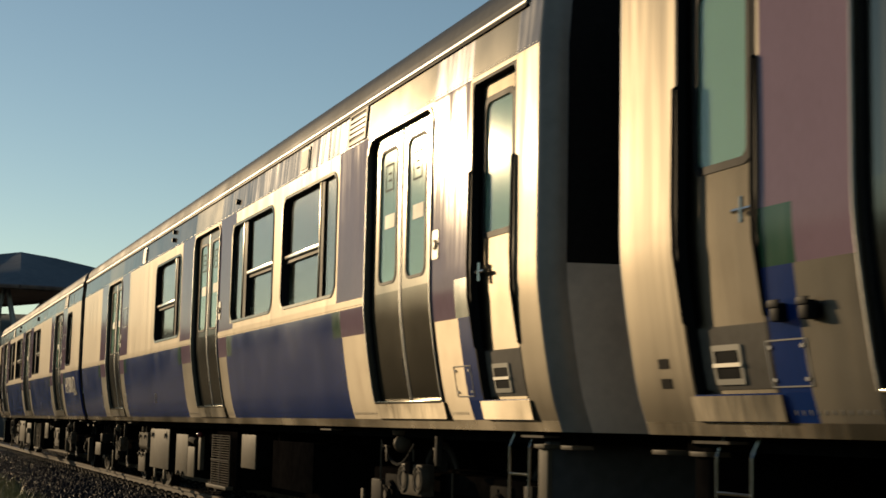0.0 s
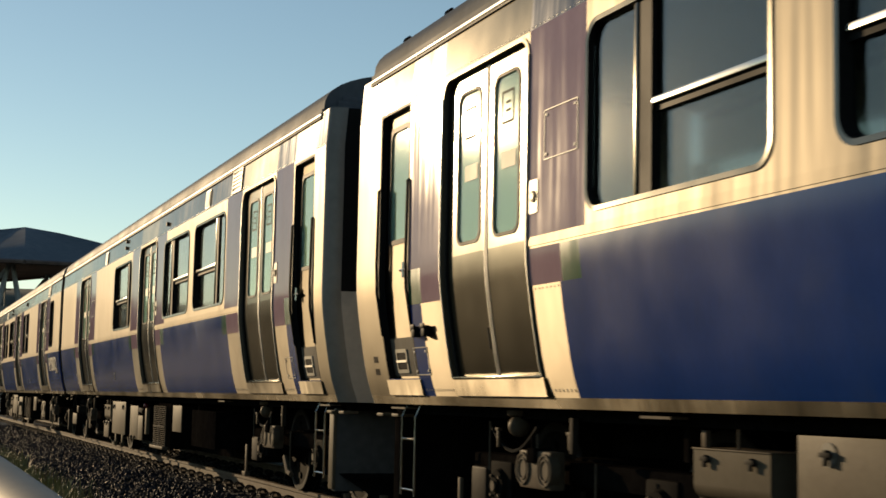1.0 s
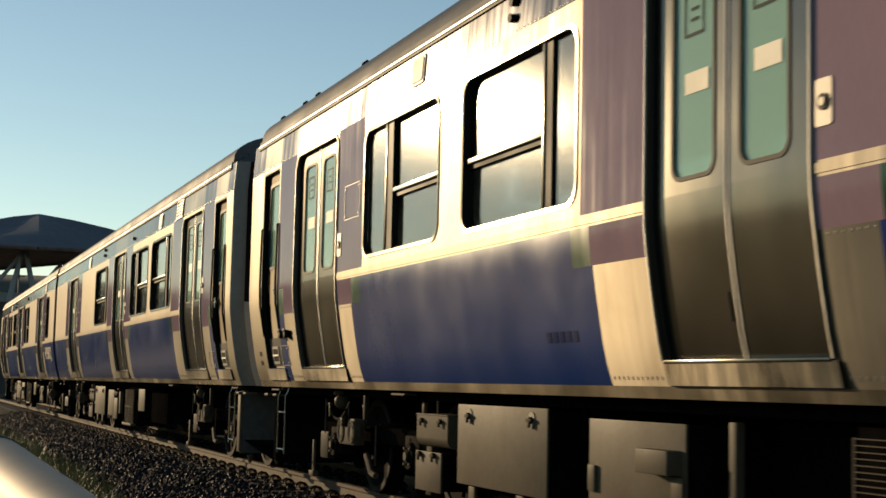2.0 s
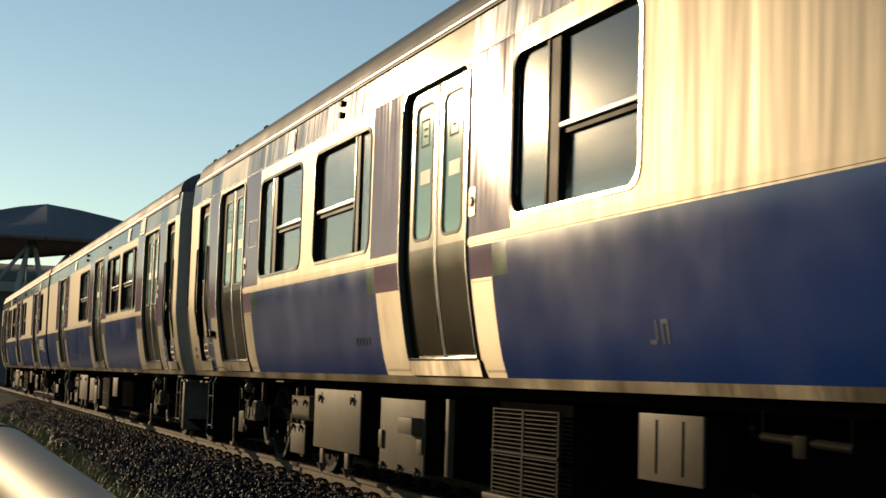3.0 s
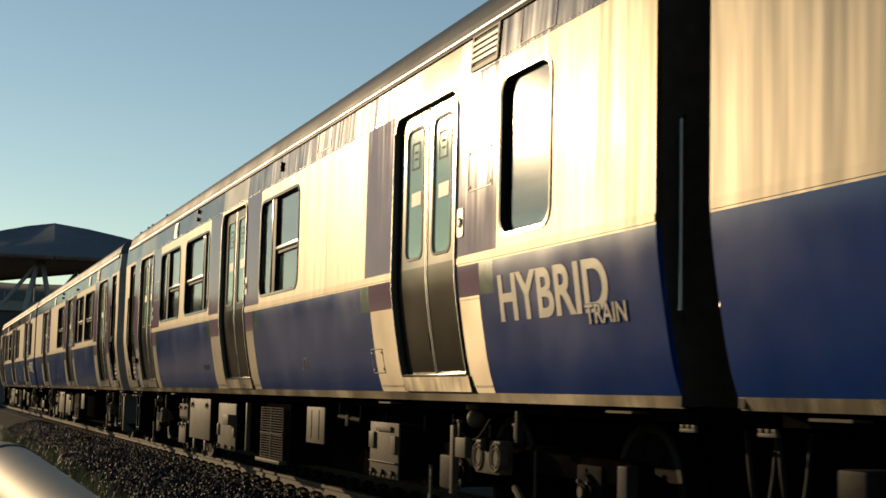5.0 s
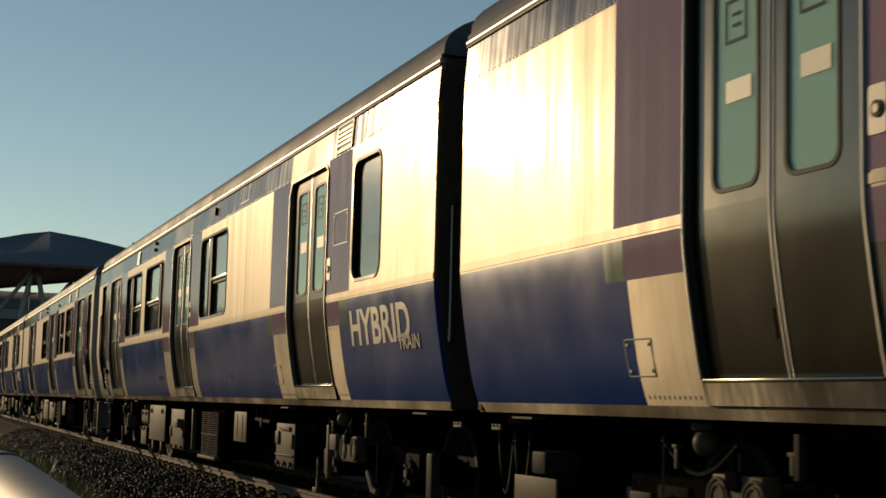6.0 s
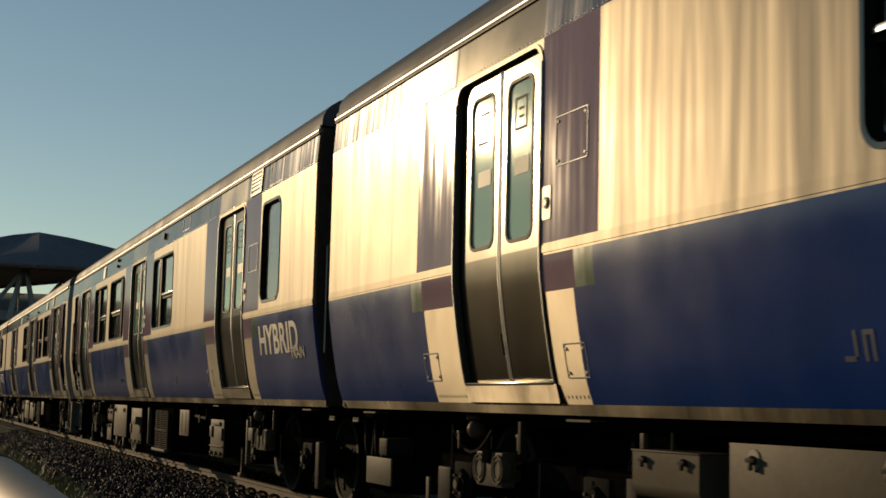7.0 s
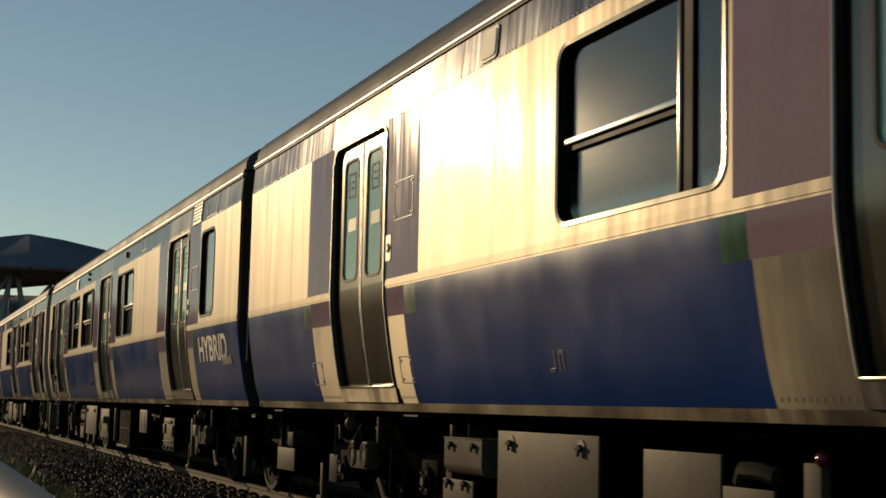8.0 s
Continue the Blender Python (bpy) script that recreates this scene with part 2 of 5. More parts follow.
PROF_Z = [0.95, 1.01, 1.06, 1.13, 1.23, 1.32, 1.40, 1.50, 1.60, 1.69, 1.78, 1.90, 3.08, 3.40]
PROF_D = [0.168, 0.148, 0.130, 0.108, 0.085, 0.069, 0.055, 0.039, 0.025, 0.013, 0.004, 0.0, 0.0, 0.024]


def wall_x(z):
    return -HALF + float(np.interp(z, PROF_Z, PROF_D))


def at(y, z, d=0.0):
    return (wall_x(z) + d, y, z)


def panel(bm, y0, y1, z0, z1, d=0.0, thick=0.03, caps=True):
    """A piece of side wall that follows the body section."""
    zs = sorted({z0, z1, *[z for z in PROF_Z if z0 < z < z1]})
    f = [[bm.verts.new(at(y, z, d)) for z in zs] for y in (y0, y1)]
    k = [[bm.verts.new(at(y, z, d + thick)) for z in zs] for y in (y0, y1)]
    for i in range(len(zs) - 1):
        bm.faces.new((f[0][i], f[0][i + 1], f[1][i + 1], f[1][i]))
        bm.faces.new((k[0][i], k[1][i], k[1][i + 1], k[0][i + 1]))
        bm.faces.new((f[0][i], k[0][i], k[0][i + 1], f[0][i + 1]))
        bm.faces.new((f[1][i], f[1][i + 1], k[1][i + 1], k[1][i]))
    if not caps:
        return
    bm.faces.new((f[0][0], f[1][0], k[1][0], k[0][0]))
    bm.faces.new((f[0][-1], k[0][-1], k[1][-1], f[1][-1]))


def rounded(y0, y1, z0, z1, rb, rt, n=6):
    """A loop with rounded corners, bottom radius rb and top radius rt, the sides cut where the section bends."""
    loop = []
    zs = [z for z in PROF_Z if (z0 + 0.15 if rb else z0 + 0.001) < z < z1 - 0.15]
    loop += [(y0, z) for z in reversed(zs)]
    for cy, cz, a0, r in ((y0 + rb, z0 + rb, 180, rb), (y1 - rb, z0 + rb, 270, rb)):
        loop += [(cy + r * math.cos(radians(a0 + 90 * i / n)), cz + r * math.sin(radians(a0 + 90 * i / n))) for i in range(n + 1)]
    loop += [(y1, z) for z in zs]
    for cy, cz, a0, r in ((y1 - rt, z1 - rt, 0, rt), (y0 + rt, z1 - rt, 90, rt)):
        loop += [(cy + r * math.cos(radians(a0 + 90 * i / n)), cz + r * math.sin(radians(a0 + 90 * i / n))) for i in range(n + 1)]
    return loop


def bridge(bm, outer, do, inner, di):
    """Quads from one loop to another, each at its own depth."""
    a = [bm.verts.new(at(y, z, do)) for y, z in outer]
    b = [bm.verts.new(at(y, z, di)) for y, z in inner]
    for i in range(len(a)):
        j = (i + 1) % len(a)
        bm.faces.new((a[i], a[j], b[j], b[i]))


def fill(bm, loop, d, thick):
    """A slab with the loop's outline."""
    a = [bm.verts.new(at(y, z, d)) for y, z in loop]
    b = [bm.verts.new(at(y, z, d + thick)) for y, z in loop]
    bm.faces.new(a)
    bm.faces.new(b[::-1])
    for i in range(len(a)):
        j = (i + 1) % len(a)
        bm.faces.new((a[i], b[i], b[j], a[j]))


def make(name, mat, parent, label="", *builders):
    bm = bmesh.new()
    for f in builders:
        f(bm)
    return part(name, bm, mat, parent, label)


# ---------- car parts ----------
DOOR_W, DOOR_Z0, DOOR_Z1 = 1.38, 1.13, 3.06
WIN_Z0, WIN_Z1 = 1.96, 2.97


def step_plate(bm, y0, y1):
    """Flat plate, a touch proud of the body below a doorway."""
    sec = ((-HALF + 0.098, 1.122), (-HALF + 0.126, 1.014), (-HALF + 0.20, 1.014), (-HALF + 0.20, 1.122))
    a = [bm.verts.new((x, y0, z)) for x, z in sec]
    b = [bm.verts.new((x, y1, z)) for x, z in sec]
    bm.faces.new(a)
    bm.faces.new(b[::-1])
    for i in range(4):
        j = (i + 1) % 4
        bm.faces.new((a[i], b[i], b[j], a[j]))


PROF_UP = [z for z in PROF_Z if 1.12 < z < 3.0] + [2.95, 3.04]   # heights up a doorway


def passenger_door(car, yc):
    """Two sliding leaves in a recess with a step below."""
    y0, y1 = yc - DOOR_W / 2, yc + DOOR_W / 2
    rim = rounded(y0 + 0.02, y1 - 0.02, DOOR_Z0, DOOR_Z1 - 0.01, 0.0, 0.11)
    make("door_surround", STEEL, car, "", lambda bm: bridge(bm, rounded(y0, y1, DOOR_Z0, DOOR_Z1, 0, 0), 0, rim, 0.0))
    make("door_rim", STEEL, car, "polished steel rim of the doorway", lambda bm: (
        bridge(bm, rounded(y0 - 0.004, y1 + 0.004, DOOR_Z0, DOOR_Z1 + 0.012, 0, 0.13), -0.008, rim, -0.008),
        bridge(bm, rounded(y0 - 0.004, y1 + 0.004, DOOR_Z0, DOOR_Z1 + 0.012, 0, 0.13), 0.001, rounded(y0 - 0.004, y1 + 0.004, DOOR_Z0, DOOR_Z1 + 0.012, 0, 0.13), -0.008),
        bridge(bm, rim, -0.008, rim, 0.02)))
    for yy in (y0 + 0.004, y1 - 0.004):
        make("rim_bead", LIP, car, "rounded bright edge of the doorway", lambda bm: sweep(bm, [at(yy, z, -0.006) for z in PROF_UP[:-1]], 0.008, 8))
    make("door_jamb", JAMB, car, "dark rubber lining of the doorway", lambda bm: bridge(bm, rim, 0.018, rounded(y0 + 0.03, y1 - 0.03, DOOR_Z0, DOOR_Z1 - 0.02, 0, 0.10), 0.085))
    for side in (-1, 1):
        a, b = (yc + 0.009, y1 - 0.022) if side > 0 else (y0 + 0.022, yc - 0.009)
        g0, g1 = (a + 0.10, a + 0.47) if side > 0 else (b - 0.47, b - 0.10)
        hole = rounded(g0, g1, 1.97, 2.93, 0.07, 0.07)
        leaf = make("door_leaf", DOORSTEEL, car, "plain grey stainless sliding door leaf", lambda bm: (
            bridge(bm, rounded(a, b, 1.90, DOOR_Z1 - 0.015, 0, 0), 0.034, hole, 0.034),
            bridge(bm, hole, 0.034, hole, 0.064),
            bridge(bm, rounded(a, b, 1.90, DOOR_Z1 - 0.015, 0, 0), 0.034, rounded(a, b, 1.90, DOOR_Z1 - 0.015, 0, 0), 0.064),
            panel(bm, a, b, DOOR_Z0, 1.90, 0.034, 0.03)))
        make("window_seal", RUBBER, leaf, "", lambda bm: (
            bridge(bm, rounded(g0 - 0.012, g1 + 0.012, 1.958, 2.942, 0.08, 0.08), 0.029, rounded(g0 + 0.008, g1 - 0.008, 1.978, 2.922, 0.065, 0.065), 0.029),
            bridge(bm, rounded(g0 - 0.012, g1 + 0.012, 1.958, 2.942, 0.08, 0.08), 0.029, rounded(g0 - 0.012, g1 + 0.012, 1.958, 2.942, 0.08, 0.08), 0.039)))
        pane = make("pane", DOORGLASS, leaf, "pale green glass pane", lambda bm: fill(bm, rounded(g0 + 0.002, g1 - 0.002, 1.972, 2.928, 0.07, 0.07), 0.041, 0.006))
        pane.visible_shadow = False
        make("notice", PAPER, leaf, "small cream paper notice on the glass", lambda bm: box(bm, -HALF + 0.0382, -HALF + 0.0405, g0 + 0.06, g1 - 0.10, 2.36, 2.46))
        make("pictogram", FAINT, leaf, "faint square sticker on the glass", lambda bm: (
            bridge(bm, rounded(g0 + 0.10, g1 - 0.09, 2.63, 2.83, 0, 0, 1), 0.0385, rounded(g0 + 0.115, g1 - 0.105, 2.645, 2.815, 0, 0, 1), 0.0385),
            panel(bm, g0 + 0.15, g1 - 0.15, 2.70, 2.715, 0.0385, 0.001), panel(bm, g0 + 0.15, g1 - 0.15, 2.75, 2.765, 0.0385, 0.001)))
        edge = a + 0.006 if side > 0 else b - 0.006
        make("leaf_edge", LIP, leaf, "rounded meeting edge", lambda bm: sweep(bm, [at(edge, z, 0.035) for z in PROF_UP], 0.007, 8))
        if side > 0:
            make("edge_seal", RUBBER, leaf, "black rubber edge strip", lambda bm: panel(bm, b - 0.03, b - 0.002, DOOR_Z0, DOOR_Z1 - 0.03, 0.028, 0.006))
            make("finger_grip", RUBBER, leaf, "dark finger slot", lambda bm: panel(bm, a + 0.05, a + 0.064, 1.30, 1.43, 0.029, 0.006))
    make("door_seam", RUBBER, car, "", lambda bm: panel(bm, yc - 0.012, yc + 0.012, DOOR_Z0, DOOR_Z1 - 0.02, 0.046, 0.02))
    make("door_sill", DOORSTEEL, car, "bright worn sill plate", lambda bm: (box(bm, -HALF + 0.094, -HALF + 0.24, y0 + 0.02, y1 - 0.02, 1.118, 1.134, 0.003), box(bm, -HALF + 0.15, -HALF + 0.19, yc - 0.05, yc + 0.05, 1.134, 1.15, 0.004)))
    make("step", STEP, car, "flat stainless step plate below the doors", lambda bm: step_plate(bm, y0 - 0.02, y1 - 0.01))
    make("vestibule_wall", INSIDE, car, "", lambda bm: box(bm, -HALF + 0.5, -HALF + 0.52, y0 - 0.3, y1 + 0.3, 1.16, 1.9))


def door_button(car, y):
    plate = make("door_button", BUTTONPLATE, car, "steel door button plate", lambda bm: fill(bm, rounded(y - 0.055, y + 0.055, 2.03, 2.22, 0.015, 0.015, 3), -0.005, 0.005))
    make("button", RUBBER, plate, "black push button", lambda bm: tube(bm, (-HALF - 0.012, y, 2.125), (-HALF - 0.004, y, 2.125), 0.034, 16))
    make("button_cap", BUTTONPLATE, plate, "", lambda bm: tube(bm, (-HALF - 0.016, y, 2.125), (-HALF - 0.011, y, 2.125), 0.018, 16))


def outline(car, name, y0, y1, z0, z1, w=0.006, label="", screws=True):
    """A hatch: thin raised seam with screws at the corners."""
    o, i = rounded(y0, y1, z0, z1, 0.010, 0.010, 3), rounded(y0 + w, y1 - w, z0 + w, z1 - w, 0.006, 0.006, 3)
    hatch = make(name, HATCHLINE, car, label, lambda bm: (bridge(bm, o, -0.004, i, -0.004), bridge(bm, o, 0.0, o, -0.004), bridge(bm, i, -0.004, i, 0.0)))
    if screws:
        for y in (y0 + 0.03, y1 - 0.03):
            for z in (z0 + 0.03, z1 - 0.03):
                make("screw", HATCHLINE, hatch, "", lambda bm: tube(bm, at(y, z, -0.007), at(y, z, 0.002), 0.009, 8))
    return hatch


def side_window(car, y0, y1, split=None):
    """A window in a polished rim; split: where the upright bar stands (local y) and which way the sash lies."""
    cell = rounded(y0, y1, WIN_Z0, WIN_Z1, 0, 0)
    hole = rounded(y0 + 0.012, y1 - 0.012, WIN_Z0 + 0.012, WIN_Z1 - 0.012, 0.12, 0.12)
    rim_i = rounded(y0 + 0.024, y1 - 0.024, WIN_Z0 + 0.024, WIN_Z1 - 0.024, 0.108, 0.108)
    rim_o = rounded(y0 - 0.002, y1 + 0.002, WIN_Z0 - 0.002, WIN_Z1 + 0.002, 0.13, 0.13)
    win = make("side_window", STEEL, car, "large tinted window with rounded corners", lambda bm: bridge(bm, cell, 0, hole, 0))
    make("window_rim", DOORSTEEL, win, "polished steel rim", lambda bm: (bridge(bm, rim_o, -0.007, rim_i, -0.005), bridge(bm, rim_o, 0.001, rim_o, -0.007)))
    make("window_reveal", RUBBER, win, "", lambda bm: bridge(bm, rim_i, -0.005, rounded(y0 + 0.036, y1 - 0.036, WIN_Z0 + 0.036, WIN_Z1 - 0.036, 0.1, 0.1), 0.075))
    if split is None:
        pane = make("pane", GLASS, win, "", lambda bm: fill(bm, rounded(y0 + 0.03, y1 - 0.03, WIN_Z0 + 0.03, WIN_Z1 - 0.03, 0.105, 0.105), 0.035, 0.006))
        pane.visible_shadow = False
        return
    ys, way = split
    s0, s1 = (y0 + 0.03, ys) if way < 0 else (ys, y1 - 0.03)
    n0, n1 = (ys, y1 - 0.03) if way < 0 else (y0 + 0.03, ys)
    zm = 2.425
    for nm, a, b, c, e, d in (("fixed_pane", n0, n1, WIN_Z0 + 0.03, WIN_Z1 - 0.03, 0.03), ("lower_pane", s0, s1, WIN_Z0 + 0.03, zm, 0.06), ("upper_pane", s0, s1, zm, WIN_Z1 - 0.03, 0.045)):
        pane = make(nm, GLASS, win, "", lambda bm: box(bm, -HALF + d, -HALF + d + 0.006, a, b, c, e))
        pane.visible_shadow = False
    make("mullion", DOORSTEEL, win, "slim steel upright", lambda bm: box(bm, -HALF + 0.006, -HALF + 0.055, ys, ys + 0.034, WIN_Z0 + 0.02, WIN_Z1 - 0.02, 0.004))
    make("sash_edge", RUBBER, win, "", lambda bm: box(bm, -HALF + 0.014, -HALF + 0.07, ys - (0.13 if way < 0 else 0.09), ys - 0.001, WIN_Z0 + 0.025, WIN_Z1 - 0.025))
    make("sash_rail", TRIM, win, "slim steel cross bar", lambda bm: box(bm, -HALF + 0.015, -HALF + 0.055, (s0 if way < 0 else s0 + 0.036), (s1 - 0.13 if way < 0 else s1), zm - 0.016, zm + 0.016, 0.004))
    make("sash_rail_seal", RUBBER, win, "", lambda bm: box(bm, -HALF + 0.035, -HALF + 0.06, s0, s1, zm - 0.05, zm - 0.016))


def cab_door(car, y0, y1, out):
    """Narrow crew door with handrails; out is the side (+1/-1) on which the hinge lies."""
    z0, z1 = 1.13, 3.06
    rim = rounded(y0 + 0.02, y1 - 0.02, z0, z1 - 0.02, 0, 0.04)
    make("crew_doorway", RUBBER, car, "dark recess of the crew door", lambda bm: (
        bridge(bm, rounded(y0, y1, z0, z1, 0, 0), 0.0, rim, 0.0),
        bridge(bm, rim, 0.0, rounded(y0 + 0.03, y1 - 0.03, z0, z1 - 0.03, 0, 0.04), 0.12)))
    a, b = y0 + 0.03, y1 - 0.03
    hole = rounded(a + 0.10, b - 0.09, 2.11, 2.92, 0.05, 0.07)
    edge = rounded(a, b, 2.03, z1 - 0.03, 0, 0)
    door = make("crew_door", BARE, car, "narrow stainless crew door with a tall window", lambda bm: (
        bridge(bm, edge, 0.045, hole, 0.045), bridge(bm, edge, 0.045, edge, 0.075),
        bridge(bm, hole, 0.045, hole, 0.07),
        panel(bm, a, b, z0, 2.03, 0.045, 0.03)))
    make("window_seal", RUBBER, door, "", lambda bm: bridge(bm, rounded(a + 0.075, b - 0.065, 2.085, 2.945, 0.06, 0.08), 0.040, rounded(a + 0.11, b - 0.10, 2.12, 2.91, 0.045, 0.065), 0.040))
    p = make("pane", DOORGLASS, door, "", lambda bm: fill(bm, hole, 0.052, 0.006))
    p.visible_shadow = False
    make("kick_panel", KICK, door, "dark lower panel", lambda bm: panel(bm, a + 0.02, b - 0.02, z0 + 0.02, 1.42, 0.041, 0.006))
    foot = make("foothold", LETTER, door, "bright steel foothold", lambda bm: (
        bridge(bm, rounded(a + 0.255, b - 0.115, 1.17, 1.34, 0.01, 0.01, 3), 0.032, rounded(a + 0.275, b - 0.135, 1.195, 1.315, 0.008, 0.008, 3), 0.032),
        bridge(bm, rounded(a + 0.255, b - 0.115, 1.17, 1.34, 0.01, 0.01, 3), 0.042, rounded(a + 0.255, b - 0.115, 1.17, 1.34, 0.01, 0.01, 3), 0.032),
        box(bm, wall_x(1.25) + 0.026, wall_x(1.25) + 0.04, a + 0.26, b - 0.12, 1.245, 1.262)))
    make("foothold_hole", RUBBER, foot, "", lambda bm: panel(bm, a + 0.27, b - 0.13, 1.19, 1.32, 0.036, 0.004))
    make("door_handle", TRIM, door, "chrome lever handle", lambda bm: (
        tube(bm, (-HALF + 0.01, yh, 1.83), (-HALF + 0.01, yh, 1.94), 0.010, 8),
        tube(bm, (-HALF + 0.015, yh - 0.07, 1.885), (-HALF + 0.015, yh + 0.07, 1.885), 0.012, 8)) if (yh := (a + b) / 2 + out * -0.20) else None)
    for yy in (y0 + 0.012, y1 - 0.012):
        make("handrail", RUBBER, door, "long dark upright handrail", lambda bm: sweep(bm, [(-HALF + 0.05, yy, 2.55), (-HALF - 0.012, yy, 2.50), (-HALF - 0.016, yy, 1.95), (-HALF - 0.008, yy, 1.75), (-HALF + 0.045, yy, 1.45), (-HALF + 0.09, yy, 1.40)], 0.011, 8))
    make("step", STEP, car, "bright stainless step plate below the crew door", lambda bm: step_plate(bm, y0 - 0.02, y1 + 0.02))


ZROWS = [0.95, 1.01, 1.13, 1.63, 1.835, 1.90, WIN_Z0, WIN_Z1, 3.06, 3.085, 3.40]


def side_wall(car, yend0, yend1, doors, windows, crew, extra):
    """The near side: cells by material, with openings left free. extra: (y0, y1, z0, z1, key) patches."""
    patches = []
    for yc in doors:
        l, r = yc + DOOR_W / 2, yc - DOOR_W / 2   # far and near edge of the doorway
        if not any(abs(l - c) < 0.9 for c in crew):
            patches += [(l, l + 0.72, 1.90, 3.085, "mauve"), (l, l + 0.62, 1.63, 1.835, "mauve"), (l + 0.62, l + 0.84, 1.63, 1.835, "green"), (l, l + 0.60, 1.01, 1.63, "bare")]
        if not any(abs(r - c) < 0.9 for c in crew):
            patches += [(r - 0.72, r, 1.90, 3.085, "mauve"), (r - 0.42, r, 1.63, 1.835, "mauve"), (r - 0.65, r - 0.42, 1.63, 1.835, "green"), (r - 0.39, r, 1.01, 1.63, "bare")]
    patches += extra
    holes = [(yc - DOOR_W / 2, yc + DOOR_W / 2, 1.13, 3.06) for yc in doors] + [(w[0], w[1], WIN_Z0, WIN_Z1) for w in windows] + [(min(crew), max(crew), 1.13, 3.06)]
    ys = sorted({round(v, 4) for v in [yend0, yend1, *[p[i] for p in patches for i in (0, 1)], *[h[i] for h in holes for i in (0, 1)]] if yend0 - 1e-6 <= v <= yend1 + 1e-6})
    zs = sorted({*ZROWS, *[p[i] for p in patches for i in (2, 3)]})
    key = {}
    for i in range(len(ys) - 1):
        for k in range(len(zs) - 1):
            y, z = (ys[i] + ys[i + 1]) / 2, (zs[k] + zs[k + 1]) / 2
            if any(h[0] < y < h[1] and h[2] < z < h[3] for h in holes):
                continue
            if z < 1.01:
                v = "sill"
            elif z > 3.085:   # dark panels over the windows, plain steel over the doorways
                v = "lintel" if any(abs(y - c) < DOOR_W / 2 for c in doors) or min(crew) < y < max(crew) else "board"
            elif z < 1.835:
                v = "blue"
            else:
                v = "steel"
            if 1.01 < z < 3.085:
                for p in patches:
                    if p[0] < y < p[1] and p[2] < z < p[3]:
                        v = p[4]
            key[i, k] = v
    mats = {"sill": (SILL, "sill_panel", "stainless sill along the body's lower edge"), "board": (BOARD, "cantrail_panel", "plain stainless panel above the windows"),
            "blue": (BLUE, "blue_panel", "deep blue glossy lower panel"), "steel": (STEEL, "stainless_panel", "brushed stainless side panel"),
            "bare": (BARE, "lower_panel", "bare stainless panel beside the door"), "lintel": (DOORSTEEL, "lintel_panel", "plain stainless panel over a doorway"), "mauve": (MAUVE, "mauve_panel", "mauve glossy panel beside the doors"), "green": (GREEN, "green_panel", "small green square")}
    left = dict(key)
    while left:
        start = next(iter(left))
        v = left.pop(start)
        group, todo = [start], [start]
        while todo:
            i, k = todo.pop()
            for q in ((i + 1, k), (i - 1, k), (i, k + 1), (i, k - 1)):
                if left.get(q) == v:
                    left.pop(q)
                    group.append(q)
                    todo.append(q)
        rows = {}
        for i, k in group:
            rows.setdefault(k, []).append(i)
        m, nm, lb = mats[v]
        bm = bmesh.new()
        for k, ii in rows.items():
            ii.sort()
            run = [ii[0], ii[0]]
            runs = []
            for i in ii[1:]:
                if i == run[1] + 1:
                    run[1] = i
                else:
                    runs.append(run)
                    run = [i, i]
            runs.append(run)
            for a, b in runs:
                panel(bm, ys[a], ys[b + 1], zs[k], zs[k + 1], caps=False)
        part(nm, bm, m, car, lb)


def rivets(car, spans):
    """Rows of small rivet heads: (y0, y1, z, pitch)."""
    bm = bmesh.new()
    for y0, y1, z, pitch in spans:
        for i in range(int((y1 - y0) / pitch)):
            y = y0 + (i + 0.5) * pitch
            tall = 0.014 if z < 1.1 else 0.0075
            c = bm.verts.new(at(y, z, -0.003))
            mid, ring = [[bm.verts.new(at(y + 0.0078 * q * math.cos(t), z + tall * q * math.sin(t), d)) for t in (math.pi * k / 4 for k in range(8))] for q, d in ((0.6, -0.0022), (1.0, 0.001))]
            for k in range(8):
                j = (k + 1) % 8
                bm.faces.new((c, mid[k], mid[j]))
                bm.faces.new((mid[k], ring[k], ring[j], mid[j]))
    ob = part("rivets", bm, RIVET, car, "rows of small rivet heads")
    tagged(ob, kind="stuff")


